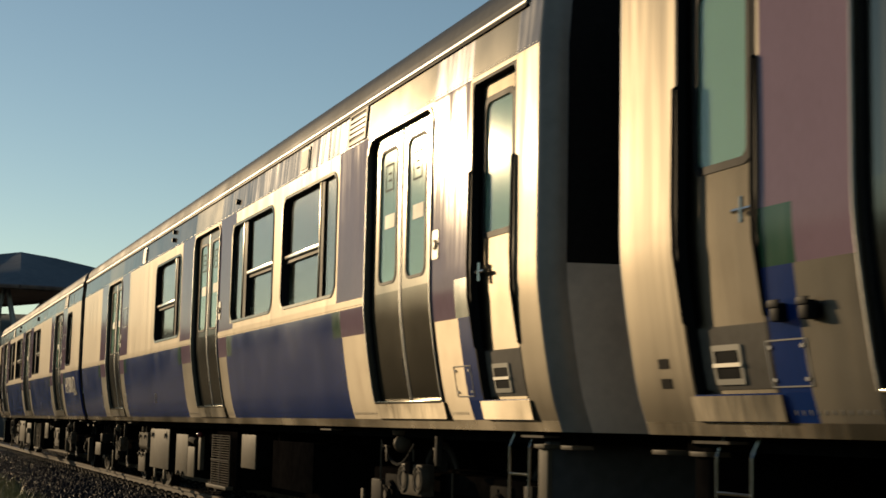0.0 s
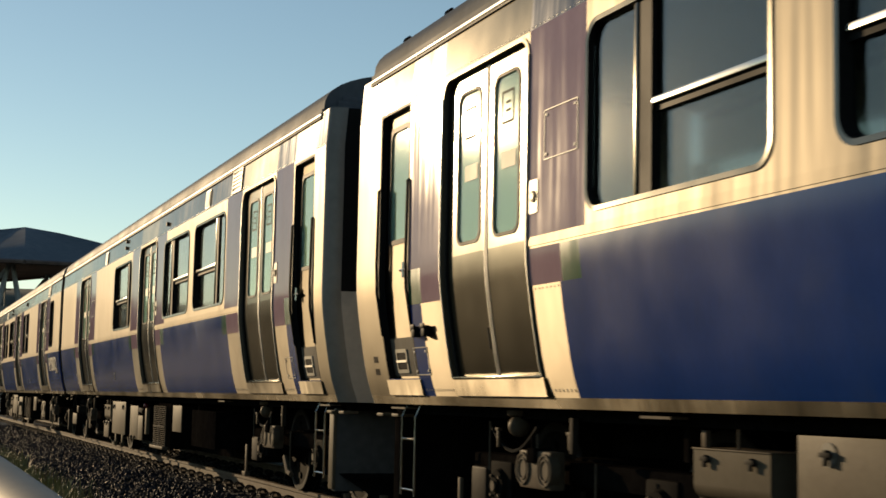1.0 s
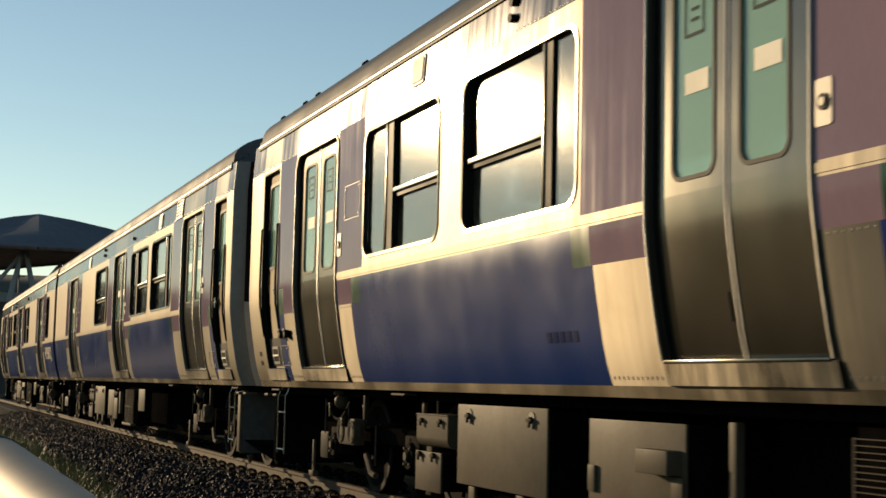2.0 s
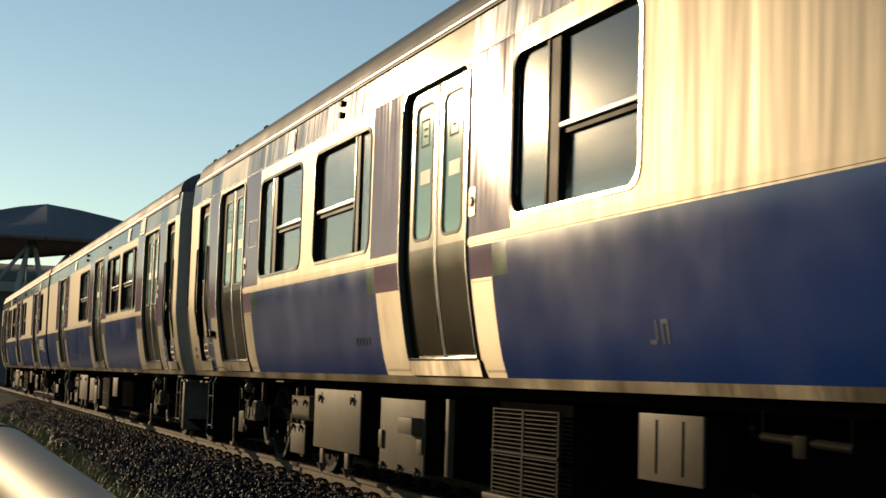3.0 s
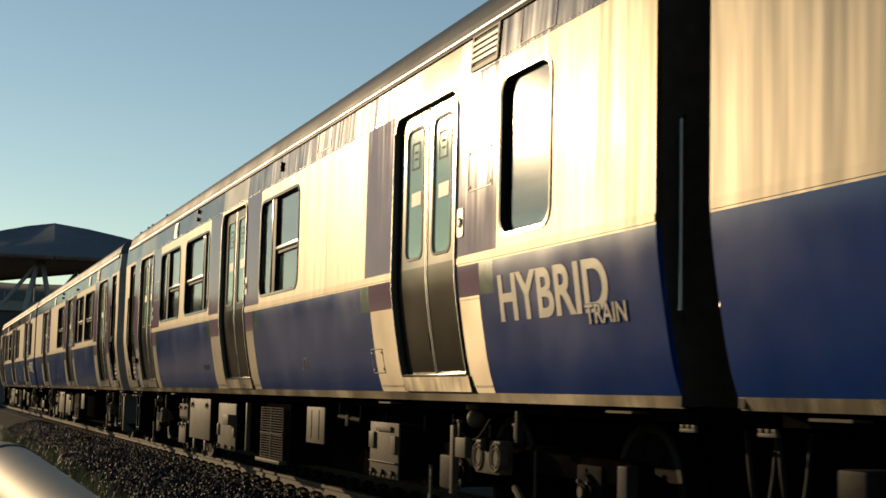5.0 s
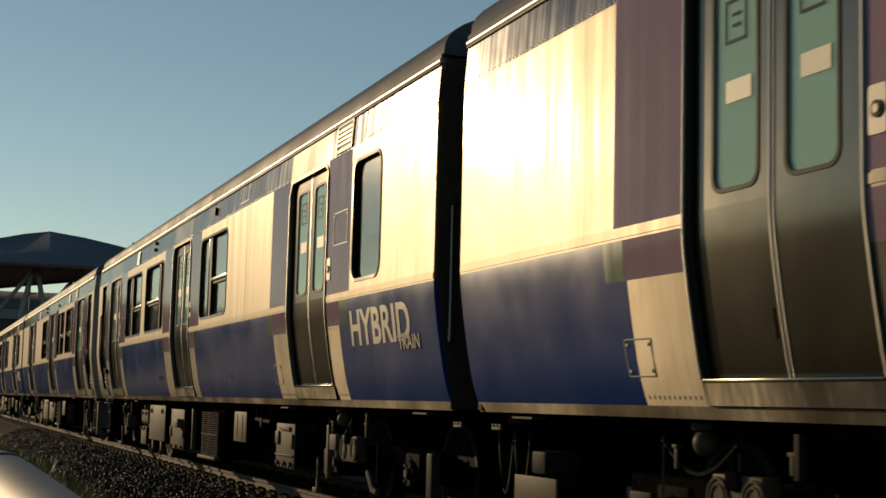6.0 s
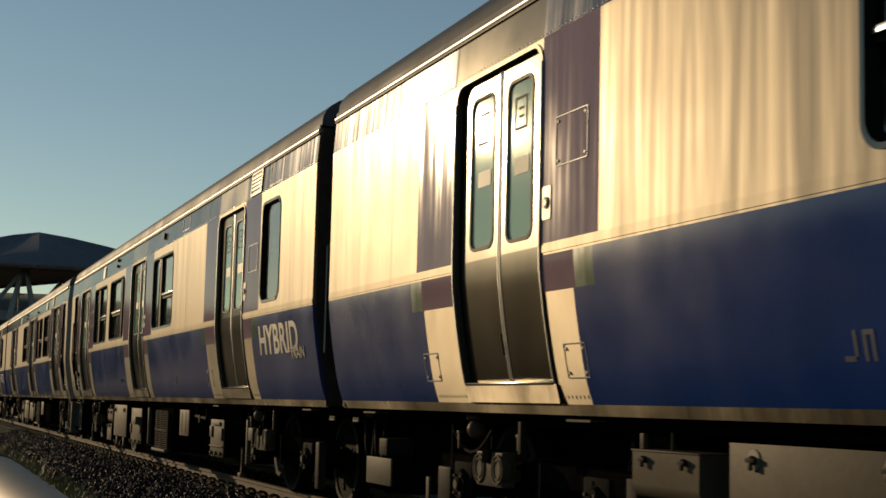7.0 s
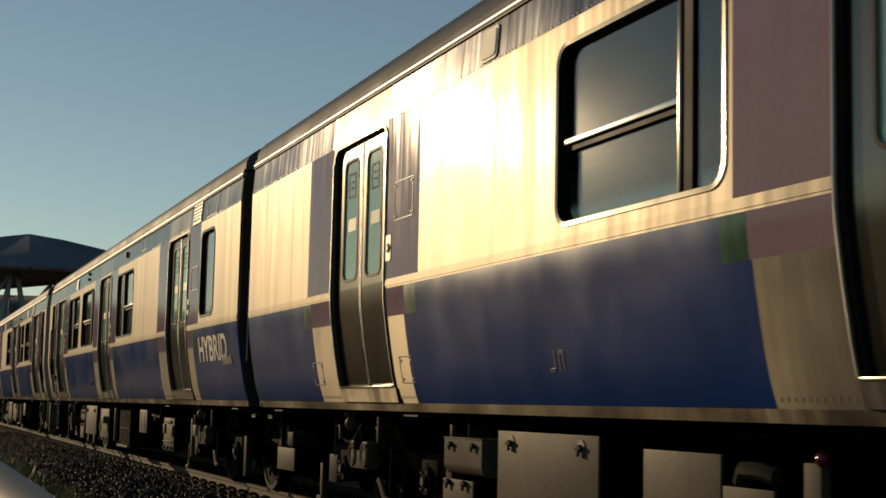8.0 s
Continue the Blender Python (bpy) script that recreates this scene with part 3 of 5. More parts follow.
def roof_and_shell(car, y0, y1):
    """Gutter, curved roof, floor, far side and inner lining."""
    make("gutter", RUBBER, car, "thin dark rain gutter along the roof edge", lambda bm: box(bm, wall_x(3.352) - 0.014, wall_x(3.352) + 0.02, y0, y1, 3.343, 3.361, 0.003))
    make("gutter_lip", LIP, car, "bright lip above the gutter", lambda bm: tube(bm, (wall_x(3.352) + 0.002, y0, 3.377), (wall_x(3.352) + 0.002, y1, 3.377), 0.019, 18))
    make("roof_skirt", ROOF, car, "grey lower edge of the roof", lambda bm: panel(bm, y0, y1, 3.375, 3.428, -0.008, 0.02))
    sec = []
    for i in range(13):
        a = radians(180 - 90 * i / 12)
        sec.append((1.442 * math.copysign(abs(math.cos(a)) ** 0.75, math.cos(a)), 3.425 + 0.40 * abs(math.sin(a)) ** 0.8))
    sec += [(-x, z) for x, z in reversed(sec[:-1])]
    bm = bmesh.new()
    la = [bm.verts.new((x, y0, z)) for x, z in sec]
    lb = [bm.verts.new((x, y1, z)) for x, z in sec]
    for i in range(len(sec) - 1):
        bm.faces.new((la[i], la[i + 1], lb[i + 1], lb[i]))
    bm.faces.new(la)
    bm.faces.new(lb[::-1])
    bm.faces.new((la[0], lb[0], lb[-1], la[-1]))
    part("roof", bm, ROOF, car, "curved grey roof")
    make("far_side", STEEL, car, "", lambda bm: (box(bm, HALF - 0.06, HALF, y0, y1, 0.95, 1.95), box(bm, HALF - 0.06, HALF, y0, y1, 2.97, 3.42)))
    make("inner_lining", INSIDE, car, "pale interior wall seen through the glass", lambda bm: (box(bm, HALF - 0.12, HALF - 0.08, y0 + 0.1, y1 - 0.1, 1.1, 1.95), box(bm, HALF - 0.12, HALF - 0.08, y0 + 0.1, y1 - 0.1, 2.97, 3.3)))
    make("interior_floor", INSIDE, car, "", lambda bm: box(bm, -HALF + 0.2, HALF - 0.1, y0 + 0.1, y1 - 0.1, 1.02, 1.08))
    for i in range(5):
        yy = y0 + (y1 - y0) * i / 4
        make("far_post", INSIDE, car, "", lambda bm: box(bm, HALF - 0.12, HALF, max(yy - 0.2, y0), min(yy + 0.2, y1), 1.95, 2.97))
    for i in range(4):
        a, b = y0 + (y1 - y0) * i / 4 + 0.2, y0 + (y1 - y0) * (i + 1) / 4 - 0.2
        pane = make("far_pane", CLEARGLASS, car, "", lambda bm: box(bm, HALF - 0.04, HALF - 0.034, a, b, 1.95, 2.97))
        pane.visible_shadow = False


def inner_end(car, y, s):
    """Plain end wall towards the next car, with a gangway bellows half and two dampers; s is the way out."""
    make("end_wall", ENDWALL, car, "dirty end wall, darkened for the shade of the gap", lambda bm: box(bm, -HALF + 0.15, HALF - 0.06, y - 0.05 if s > 0 else y, y if s > 0 else y + 0.05, 0.96, 3.40))
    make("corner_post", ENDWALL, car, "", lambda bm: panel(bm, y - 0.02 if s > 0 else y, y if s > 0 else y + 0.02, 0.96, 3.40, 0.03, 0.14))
    make("gangway", RUBBER, car, "black gangway bellows between the cars", lambda bm: [box(bm, -0.62, 0.62, *sorted((y + s * (0.02 + 0.06 * i), y + s * (0.055 + 0.06 * i))), 1.0, 3.30, 0.01) for i in range(4)])
    make("grab_rail", LIP, car, "upright grab rail on the end wall", lambda bm: sweep(bm, [(-1.32, y, 2.38), (-1.37, y + s * 0.07, 2.35), (-1.37, y + s * 0.07, 1.42), (-1.32, y, 1.38)], 0.013, 8))
    make("jumper_bracket", GEAR, car, "small pale comb-shaped cable bracket", lambda bm: (
        box(bm, -1.24, -1.22, *sorted((y - s * 0.02, y - s * 0.17)), 0.835, 0.852, 0.003),
        [box(bm, -1.24, -1.22, y - s * q - 0.014, y - s * q + 0.014, 0.850, 0.872, 0.003) for q in (0.04, 0.095, 0.15)]))
    make("jumper_cable", RUBBER, car, "slack hanging cable", lambda bm: sweep(bm, [(-0.95, y + s * (0.28 * i / 8 - 0.02), 0.85 - 0.45 * math.sin(math.pi * i / 8) ** 0.8) for i in range(9)], 0.014, 6))


def cab_end(car, y, s):
    """Rounded cab front: corner pillars, dark windscreen, grey lower face, snow guard, ladder."""
    bend = [(-HALF + 0.16 * (1 - math.cos(t)), 0.085 * math.sin(t)) for t in (radians(84) * k / 8 for k in range(9))]
    screen = [bend[-1], (-1.0, 0.16), (-0.55, 0.19)]
    zs = [*PROF_Z, 2.4]
    def ring(bm, z, pts):
        return [bm.verts.new((x + (wall_x(z) + HALF), y + s * d, z)) for x, d in pts]
    def face(bm, pts, z0, z1):
        zz = sorted({z0, z1, *[z for z in zs if z0 < z < z1]})
        rows = [ring(bm, z, pts) for z in zz]
        for a, b in zip(rows, rows[1:]):
            for i in range(len(pts) - 1):
                bm.faces.new((a[i], a[i + 1], b[i + 1], b[i]))
    make("corner_pillar", PILLAR, car, "rounded stainless corner of the cab", lambda bm: face(bm, bend, 0.95, 3.40))
    make("cab_front", CABGREY, car, "dark grey cab front", lambda bm: face(bm, screen, 0.95, 1.86))
    make("windscreen", RUBBER, car, "black glazed cab windscreen", lambda bm: face(bm, [(x, d - 0.012) for x, d in screen], 1.86, 3.40))
    make("cab_centre", CABGREY, car, "", lambda bm: (box(bm, -0.56, HALF - 0.1, *sorted((y - s * 0.3, y + s * 0.2)), 0.96, 1.86), box(bm, -0.56, HALF - 0.2, *sorted((y - s * 0.3, y - s * 0.02)), 1.86, 3.40)))
    make("cab_brow", ROOF, car, "rounded roof end over the cab", lambda bm: [box(bm, -HALF + 0.09 + 0.05 * i, HALF - 0.09 - 0.05 * i, *sorted((y - s * 0.5, y - s * (0.10 + 0.035 * i))), 3.40 + 0.05 * i, 3.45 + 0.05 * i, 0.015) for i in range(5)])
    make("gangway", RUBBER, car, "black gangway frame on the cab front", lambda bm: box(bm, -0.55, 0.55, *sorted((y, y + s * 0.42)), 1.0, 3.25, 0.03))
    # the +y cab shows the guard's back: black there paints its shade
    guard = make("snow_guard", GUARD if s < 0 else BLACK, car, "snow guard below the cab, dark grey, shade-black on the +y cab", lambda bm: box(bm, -1.22, 1.22, *sorted((y - s * 0.42, y - s * 0.32)), 0.20, 0.90, 0.02))
    make("guard_edge", GEAR if s < 0 else BLACK, guard, "pale edge strip, shade-black on the +y cab", lambda bm: box(bm, -1.245, -1.215, *sorted((y - s * 0.43, y - s * 0.31)), 0.22, 0.88, 0.006))
    if s < 0:   # slanted blade with two pale tips, low over the rail
        def blade(bm):
            yg = y - s * 0.34
            q = [bm.verts.new(p) for p in ((-1.20, yg, 0.36), (-0.45, yg, 0.36), (-0.15, yg - 0.38, 0.12), (-0.90, yg - 0.38, 0.12))]
            k = [bm.verts.new(v.co + Vector((0, 0.012, 0.012))) for v in q]
            bm.faces.new(q)
            bm.faces.new(k[::-1])
            for i in range(4):
                j = (i + 1) % 4
                bm.faces.new((q[i], k[i], k[j], q[j]))
        make("plough_blade", BLACK, car, "dark slanted plough blade", blade)
        for x in (-1.13, -0.90):
            make("blade_tip", GEAR, car, "small pale tip of the plough blade", lambda bm: tube(bm, (x, y - s * 0.34 - (0.38 if x > -1 else 0.1), 0.10), (x, y - s * 0.34 - (0.38 if x > -1 else 0.1), 0.19), 0.012, 6, 0.04))
    def ladder(bm):
        ya, yb = y - s * 0.52, y - s * 0.80
        for yy in (ya, yb):
            sweep(bm, [(-1.22, yy, 0.95), (-1.26, yy, 0.86), (-1.26, yy, 0.30)], 0.009, 6)
        for z in (0.34, 0.70):
            tube(bm, (-1.26, ya, z), (-1.26, yb, z), 0.009, 6)
    make("ladder", TRIM, car, "thin steel step ladder", ladder)
    for dy in (-0.05, 0.30):
        make("jumper_socket", GEAR, car, "small pale socket under the cab", lambda bm: box(bm, -1.27, -1.14, *sorted((y - s * (0.0 + dy), y - s * (0.14 + dy))), 0.855, 0.878, 0.004))


def ring_ridge(bm, y, z, r, n=28):
    """Thin raised ring on the face of the damper."""
    loops = [[bm.verts.new((x, y + q * math.cos(2 * math.pi * k / n), z + q * math.sin(2 * math.pi * k / n))) for k in range(n)] for x, q in ((-1.222, r - 0.008), (-1.232, r - 0.004), (-1.232, r + 0.004), (-1.222, r + 0.008))]
    for a, b in zip(loops, loops[1:]):
        for k in range(n):
            bm.faces.new((a[k], a[(k + 1) % n], b[(k + 1) % n], b[k]))


def bogie(car, yc):
    """Frame, axle boxes, springs and two turning wheelsets."""
    # the long low box is black filler for the shade between the wheels
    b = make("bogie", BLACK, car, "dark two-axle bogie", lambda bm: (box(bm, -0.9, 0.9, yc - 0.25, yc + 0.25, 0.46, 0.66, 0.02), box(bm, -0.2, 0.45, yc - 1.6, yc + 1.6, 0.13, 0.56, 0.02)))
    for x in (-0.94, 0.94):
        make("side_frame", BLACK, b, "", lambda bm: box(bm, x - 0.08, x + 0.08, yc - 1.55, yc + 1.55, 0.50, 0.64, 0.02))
    for dy in (-1.05, 1.05):
        make("axle_box", AXLE, b, "axle box with round covers, near-black for shade", lambda bm: (
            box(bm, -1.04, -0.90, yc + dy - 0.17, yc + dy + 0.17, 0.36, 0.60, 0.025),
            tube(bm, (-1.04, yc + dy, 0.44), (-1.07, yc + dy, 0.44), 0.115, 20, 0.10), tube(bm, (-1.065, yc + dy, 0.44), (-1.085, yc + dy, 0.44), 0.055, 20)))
    make("side_damper", GEAR2, b, "weathered grey damper with ringed ends", lambda bm: (
        box(bm, -1.22, -1.12, yc - 0.09, yc + 0.34, 0.478, 0.70, 0.015),
        [(tube(bm, (-1.17, yc + q, 0.59), (-1.224, yc + q, 0.59), 0.098, 28), [ring_ridge(bm, yc + q, 0.59, r) for r in (0.088, 0.06)]) for q in (-0.03, 0.28)]))
    make("damper_bracket", BLACK, b, "", lambda bm: (box(bm, -1.245, -1.12, yc + 0.08, yc + 0.19, 0.63, 0.715, 0.008), box(bm, -1.23, -1.19, yc + 0.14, yc + 0.16, 0.71, 0.78, 0.003)))
    make("damper_pin", GEARDARK, b, "", lambda bm: box(bm, -1.22, -1.18, yc - 0.38, yc - 0.34, 0.70, 0.90, 0.004))
    make("air_spring", GEAR2, b, "round pale cap over a rubber ball", lambda bm: (
        tube(bm, (-1.15, yc + 0.51, 0.903), (-1.15, yc + 0.51, 0.93), 0.075, 24, 0.078), tube(bm, (-1.15, yc + 0.51, 0.893), (-1.15, yc + 0.51, 0.903), 0.06, 24, 0.075),
        bmesh.ops.create_uvsphere(bm, u_segments=22, v_segments=14, radius=0.068, matrix=Matrix.Translation((-1.15, yc + 0.51, 0.835)))))
    make("brake_unit", GEARDARK, b, "", lambda bm: box(bm, -1.06, -0.98, yc + 1.25, yc + 1.5, 0.30, 0.55, 0.02))
    make("track_brush", GEARDARK, b, "", lambda bm: box(bm, -1.08, -1.0, yc - 1.62, yc - 1.50, 0.18, 0.62, 0.015))
    for dy in (-1.05, 1.05):
        bm = bmesh.new()
        for s in (-1, 1):
            tube(bm, (s * 0.50, 0, 0), (s * 0.535, 0, 0), 0.46, 32)
            tube(bm, (s * 0.535, 0, 0), (s * 0.63, 0, 0), 0.43, 32, 0.425)
            tube(bm, (s * 0.63, 0, 0), (s * 0.70, 0, 0), 0.13, 16)
            for k in range(6):
                a = math.pi * k / 3
                tube(bm, (s * 0.628, 0.27 * math.cos(a), 0.27 * math.sin(a)), (s * 0.645, 0.27 * math.cos(a), 0.27 * math.sin(a)), 0.035, 8)
        tube(bm, (-0.98, 0, 0), (0.98, 0, 0), 0.08, 12)
        w = part("wheelset", bm, WHEELSTEEL, car, "worn steel wheels on an axle, near-black for shade")
        w.matrix_basis = pose(0, yc + dy, 0.43)
        for q in (-1, 1):
            rim = bmesh.new()
            n = 40
            rows = [[rim.verts.new((q * x, r * math.cos(2 * math.pi * k / n), r * math.sin(2 * math.pi * k / n))) for k in range(n)] for x, r in ((0.632, 0.365), (0.645, 0.375), (0.645, 0.425), (0.632, 0.434))]
            for a, b_ in zip(rows, rows[1:]):
                for k in range(n):
                    rim.faces.new((a[k], a[(k + 1) % n], b_[(k + 1) % n], b_[k]))
            part("wheel_rim", rim, RIM, w, "steel wheel rim, darkened for shade")


XF = -1.225   # outer face of the underfloor equipment


def latch(bm, y, z, r=0.028):
    tube(bm, (XF - 0.022, y, z), (XF - 0.001, y, z), r * 0.75, 10)
    box(bm, XF - 0.028, XF - 0.012, y - r * 1.3, y + r * 1.3, z - 0.01, z + 0.01, 0.003)
    box(bm, XF - 0.028, XF - 0.012, y - 0.01, y + 0.01, z - r * 1.6, z + r * 0.6, 0.003)


def equipment(car, name, y0, y1, z0, z1, label, latches=(), mat=None, depth=0.5):
    """A bevelled underfloor box with a seam lid and latches at (fraction along, fraction up)."""
    # ends and belly are black in place of shade; only the front keeps its paint
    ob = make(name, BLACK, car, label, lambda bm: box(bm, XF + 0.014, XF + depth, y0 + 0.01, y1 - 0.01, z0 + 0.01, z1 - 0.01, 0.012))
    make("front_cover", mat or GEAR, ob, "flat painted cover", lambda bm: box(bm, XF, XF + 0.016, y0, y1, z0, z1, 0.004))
    for u, v in latches:
        if name == "equipment_box":
            make("latch_plate", BUTTONPLATE, ob, "round bright latch plate", lambda bm: tube(bm, (XF - 0.006, y0 + (y1 - y0) * u, z0 + (z1 - z0) * v), (XF, y0 + (y1 - y0) * u, z0 + (z1 - z0) * v), 0.05, 20))
        make("latch", GEARDARK, ob, "dark twist latch", lambda bm: latch(bm, y0 + (y1 - y0) * u, z0 + (z1 - z0) * v))
    return ob


def round_box(car, y0, y1, z0, z1):
    """Underfloor box with a rounded lower front edge, two latches and a small stud on top."""
    def shell(bm):
        sec = [(XF + 0.3, z1), (XF, z1)] + [(XF + 0.07 * (1 - math.cos(t)), z0 + 0.07 - 0.07 * math.sin(t)) for t in (math.pi / 2 * k / 6 for k in range(7))] + [(XF + 0.3, z0)]
        a = [bm.verts.new((x, y0, z)) for x, z in sec]
        b = [bm.verts.new((x, y1, z)) for x, z in sec]
        bm.faces.new(a)
        bm.faces.new(b[::-1])
        for i in range(len(sec)):
            j = (i + 1) % len(sec)
            bm.faces.new((a[i], b[i], b[j], a[j]))
    ob = make("switch_box", GEAR, car, "small grey underfloor box with a rounded belly and latches", shell)
    for u in (0.2, 0.8):
        make("latch", GEARDARK, ob, "dark twist latch", lambda bm: latch(bm, y0 + (y1 - y0) * u, z1 - 0.04, 0.024))
    make("lid_edge", GEAR2, ob, "thin folded lid", lambda bm: box(bm, XF - 0.006, XF + 0.28, y0 - 0.006, y1 + 0.006, z1, z1 + 0.008, 0.002))
    make("cable_stud", GEAR2, ob, "", lambda bm: box(bm, XF + 0.03, XF + 0.06, y1 - 0.06, y1 - 0.02, z1 + 0.008, z1 + 0.09, 0.004))
    make("hanger_rod", GEAR2, ob, "", lambda bm: tube(bm, (XF + 0.045, (y0 + y1) / 2, z1), (XF + 0.045, (y0 + y1) / 2, z1 + 0.10), 0.008, 6))


def bracket(car, y, z, h, tee=True):
    """Small pale angle bracket on the underframe."""
    make("pipe_bracket", GEAR2, car, "small pale angle bracket", lambda bm: (box(bm, XF + 0.02, XF + 0.035, y - 0.012, y + 0.012, z, z + h, 0.002), box(bm, XF + 0.018, XF + 0.05, y - (0.05 if tee else 0.012), y + 0.03, z + h - 0.02, z + h, 0.002)))


def rod(car, pts, r=0.009):
    make("thin_pipe", GEAR2, car, "thin pale pipe on the underframe", lambda bm: sweep(bm, pts, r, 6))


def bogie_fittings(car, yc):
    """Pipes, brackets and hoses beside a bogie."""
    bracket(car, yc - 0.30, 0.72, 0.10)
    bracket(car, yc + 0.72, 0.70, 0.12, False)
    rod(car, [(XF + 0.02, yc + 0.12, 0.70), (XF + 0.02, yc + 0.12, 0.80)], 0.007)
    rod(car, [(XF + 0.03, yc + 0.86, 0.55), (XF + 0.03, yc + 0.86, 0.86)], 0.007)
    rod(car, [(XF + 0.03, yc - 0.62, 0.34), (XF + 0.03, yc - 0.62, 0.66)], 0.007)
    make("brake_hanger", GEAR2, car, "weathered curved brake hanger", lambda bm: sweep(bm, [(XF + 0.12, yc - 0.10, 0.40), (XF + 0.10, yc - 0.22, 0.36), (XF + 0.09, yc - 0.34, 0.27), (XF + 0.09, yc - 0.46, 0.25)], 0.026, 8))
    make("air_hose", RUBBER, car, "slack black air hose", lambda bm: sweep(bm, [(XF + 0.05, yc + 0.9 - 0.09 * i, 0.84 - 0.16 * math.sin(math.pi * i / 8)) for i in range(9)], 0.012, 6))
    make("wheel_guard", GEAR2, car, "short pale guard iron before the wheel", lambda bm: (box(bm, XF + 0.14, XF + 0.16, yc + 1.62, yc + 1.68, 0.16, 0.46, 0.004), box(bm, XF + 0.12, XF + 0.18, yc + 1.58, yc + 1.72, 0.12, 0.17, 0.006)))
    for dy in (-1.05, 1.05):
        make("axle_cover", GEAR2, car, "small round axle end cover", lambda bm: (tube(bm, (-1.085, yc + dy, 0.44), (-1.097, yc + dy, 0.44), 0.034, 14), [tube(bm, (-1.07, yc + dy + 0.085 * math.cos(q), 0.44 + 0.085 * math.sin(q)), (-1.085, yc + dy + 0.085 * math.cos(q), 0.44 + 0.085 * math.sin(q)), 0.012, 6) for q in (0.8, 2.4, 3.9, 5.5)]))


def hanger(car, y, z0=0.70, z1=0.97):
    make("hanger", BLACK, car, "", lambda bm: box(bm, XF + 0.16, XF + 0.22, y - 0.025, y + 0.025, z0, z1, 0.004))


def underframe(car, y0, y1):
    # the two boxes below the beam are black filler for underfloor shade
    make("underframe", BLACK, car, "underframe beam and filler boxes, black for shade", lambda bm: (box(bm, -1.16, 1.3, y0 + 0.1, y1 - 0.1, 0.88, 0.96), box(bm, -0.72, 1.2, -4.4, 4.4, 0.22, 0.90), box(bm, -0.4, 0.9, y0 + 0.9, y1 - 0.9, 0.40, 0.90)))
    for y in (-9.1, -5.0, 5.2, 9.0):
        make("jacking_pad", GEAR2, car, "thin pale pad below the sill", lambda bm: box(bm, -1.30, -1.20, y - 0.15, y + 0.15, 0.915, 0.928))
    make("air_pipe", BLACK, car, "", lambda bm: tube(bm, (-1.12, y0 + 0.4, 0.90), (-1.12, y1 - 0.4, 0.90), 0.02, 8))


def guide_tag(car, y, z):
    """Pale lifting tag below the equipment."""
    make("jacking_tag", GEAR, car, "pale pointed tag below the equipment", lambda bm: (box(bm, XF + 0.02, XF + 0.045, y - 0.05, y + 0.05, z + 0.05, z + 0.19, 0.004), tube(bm, (XF + 0.032, y, z - 0.02), (XF + 0.032, y, z + 0.06), 0.012, 4, 0.06)))


def lettering(car, body, y_left, z_base, width, height, mat, name, label, d=-0.004, swell=0.025):
    """Raised lettering laid onto the curved wall; it reads towards the car's rear."""
    def draft(offset):
        cu = bpy.data.curves.new(name, "FONT")
        cu.body = body
        cu.offset = offset
        tmp = new("lettering_draft", cu)
        bpy.context.view_layer.update()
        out = bpy.data.meshes.new_from_object(tmp)
        bpy.data.objects.remove(tmp)
        return out
    me = draft(swell)
    size = draft(min(swell, 0.025)).vertices
    xs, zs = [v.co.x for v in size], [v.co.y for v in size]
    kx, kz = width / (max(xs) - min(xs)), height / (max(zs) - min(zs))
    x0, z0 = min(xs), min(zs)
    for v in me.vertices:
        v.co = at(y_left - (v.co.x - x0) * kx, z_base + (v.co.y - z0) * kz, d)
    for p in me.polygons:
        p.use_smooth = False
    me.materials.clear()
    me.materials.append(mat)
    ob = new(name, me)
    ob.parent = car
    return tagged(ob, label=label)


def brand_shape(car, y, z):
    """Company mark as two plain hooked bars."""
    make("company_mark", LETTERGREY, car, "small pale grey company mark", lambda bm: (
        panel(bm, y - 0.03, y - 0.01, z + 0.02, z + 0.12, -0.003, 0.003), panel(bm, y - 0.01, y + 0.06, z, z + 0.022, -0.003, 0.003),
        panel(bm, y - 0.09, y - 0.07, z + 0.0, z + 0.12, -0.003, 0.003), panel(bm, y - 0.14, y - 0.09, z + 0.10, z + 0.12, -0.003, 0.003), panel(bm, y - 0.14, y - 0.12, z, z + 0.10, -0.003, 0.003)))


def vent(car, y0, y1, z0, z1):
    v = make("air_vent", KICK, car, "slatted ventilation grille", lambda bm: (bridge(bm, rounded(y0, y1, z0, z1, 0.01, 0.01, 2), -0.012, rounded(y0 + 0.03, y1 - 0.03, z0 + 0.03, z1 - 0.03, 0.005, 0.005, 2), -0.012), bridge(bm, rounded(y0, y1, z0, z1, 0.01, 0.01, 2), 0.0, rounded(y0, y1, z0, z1, 0.01, 0.01, 2), -0.012)))
    make("backing", RUBBER, v, "", lambda bm: panel(bm, y0 + 0.01, y1 - 0.01, z0 + 0.01, z1 - 0.01, -0.003, 0.003))
    for i in range(4):
        z = z0 + 0.05 + (z1 - z0 - 0.1) * (i + 0.5) / 4
        make("slat", HATCHLINE, v, "", lambda bm: box(bm, wall_x(z) - 0.014, wall_x(z) - 0.003, y0 + 0.02, y1 - 0.02, z - 0.012, z + 0.010))


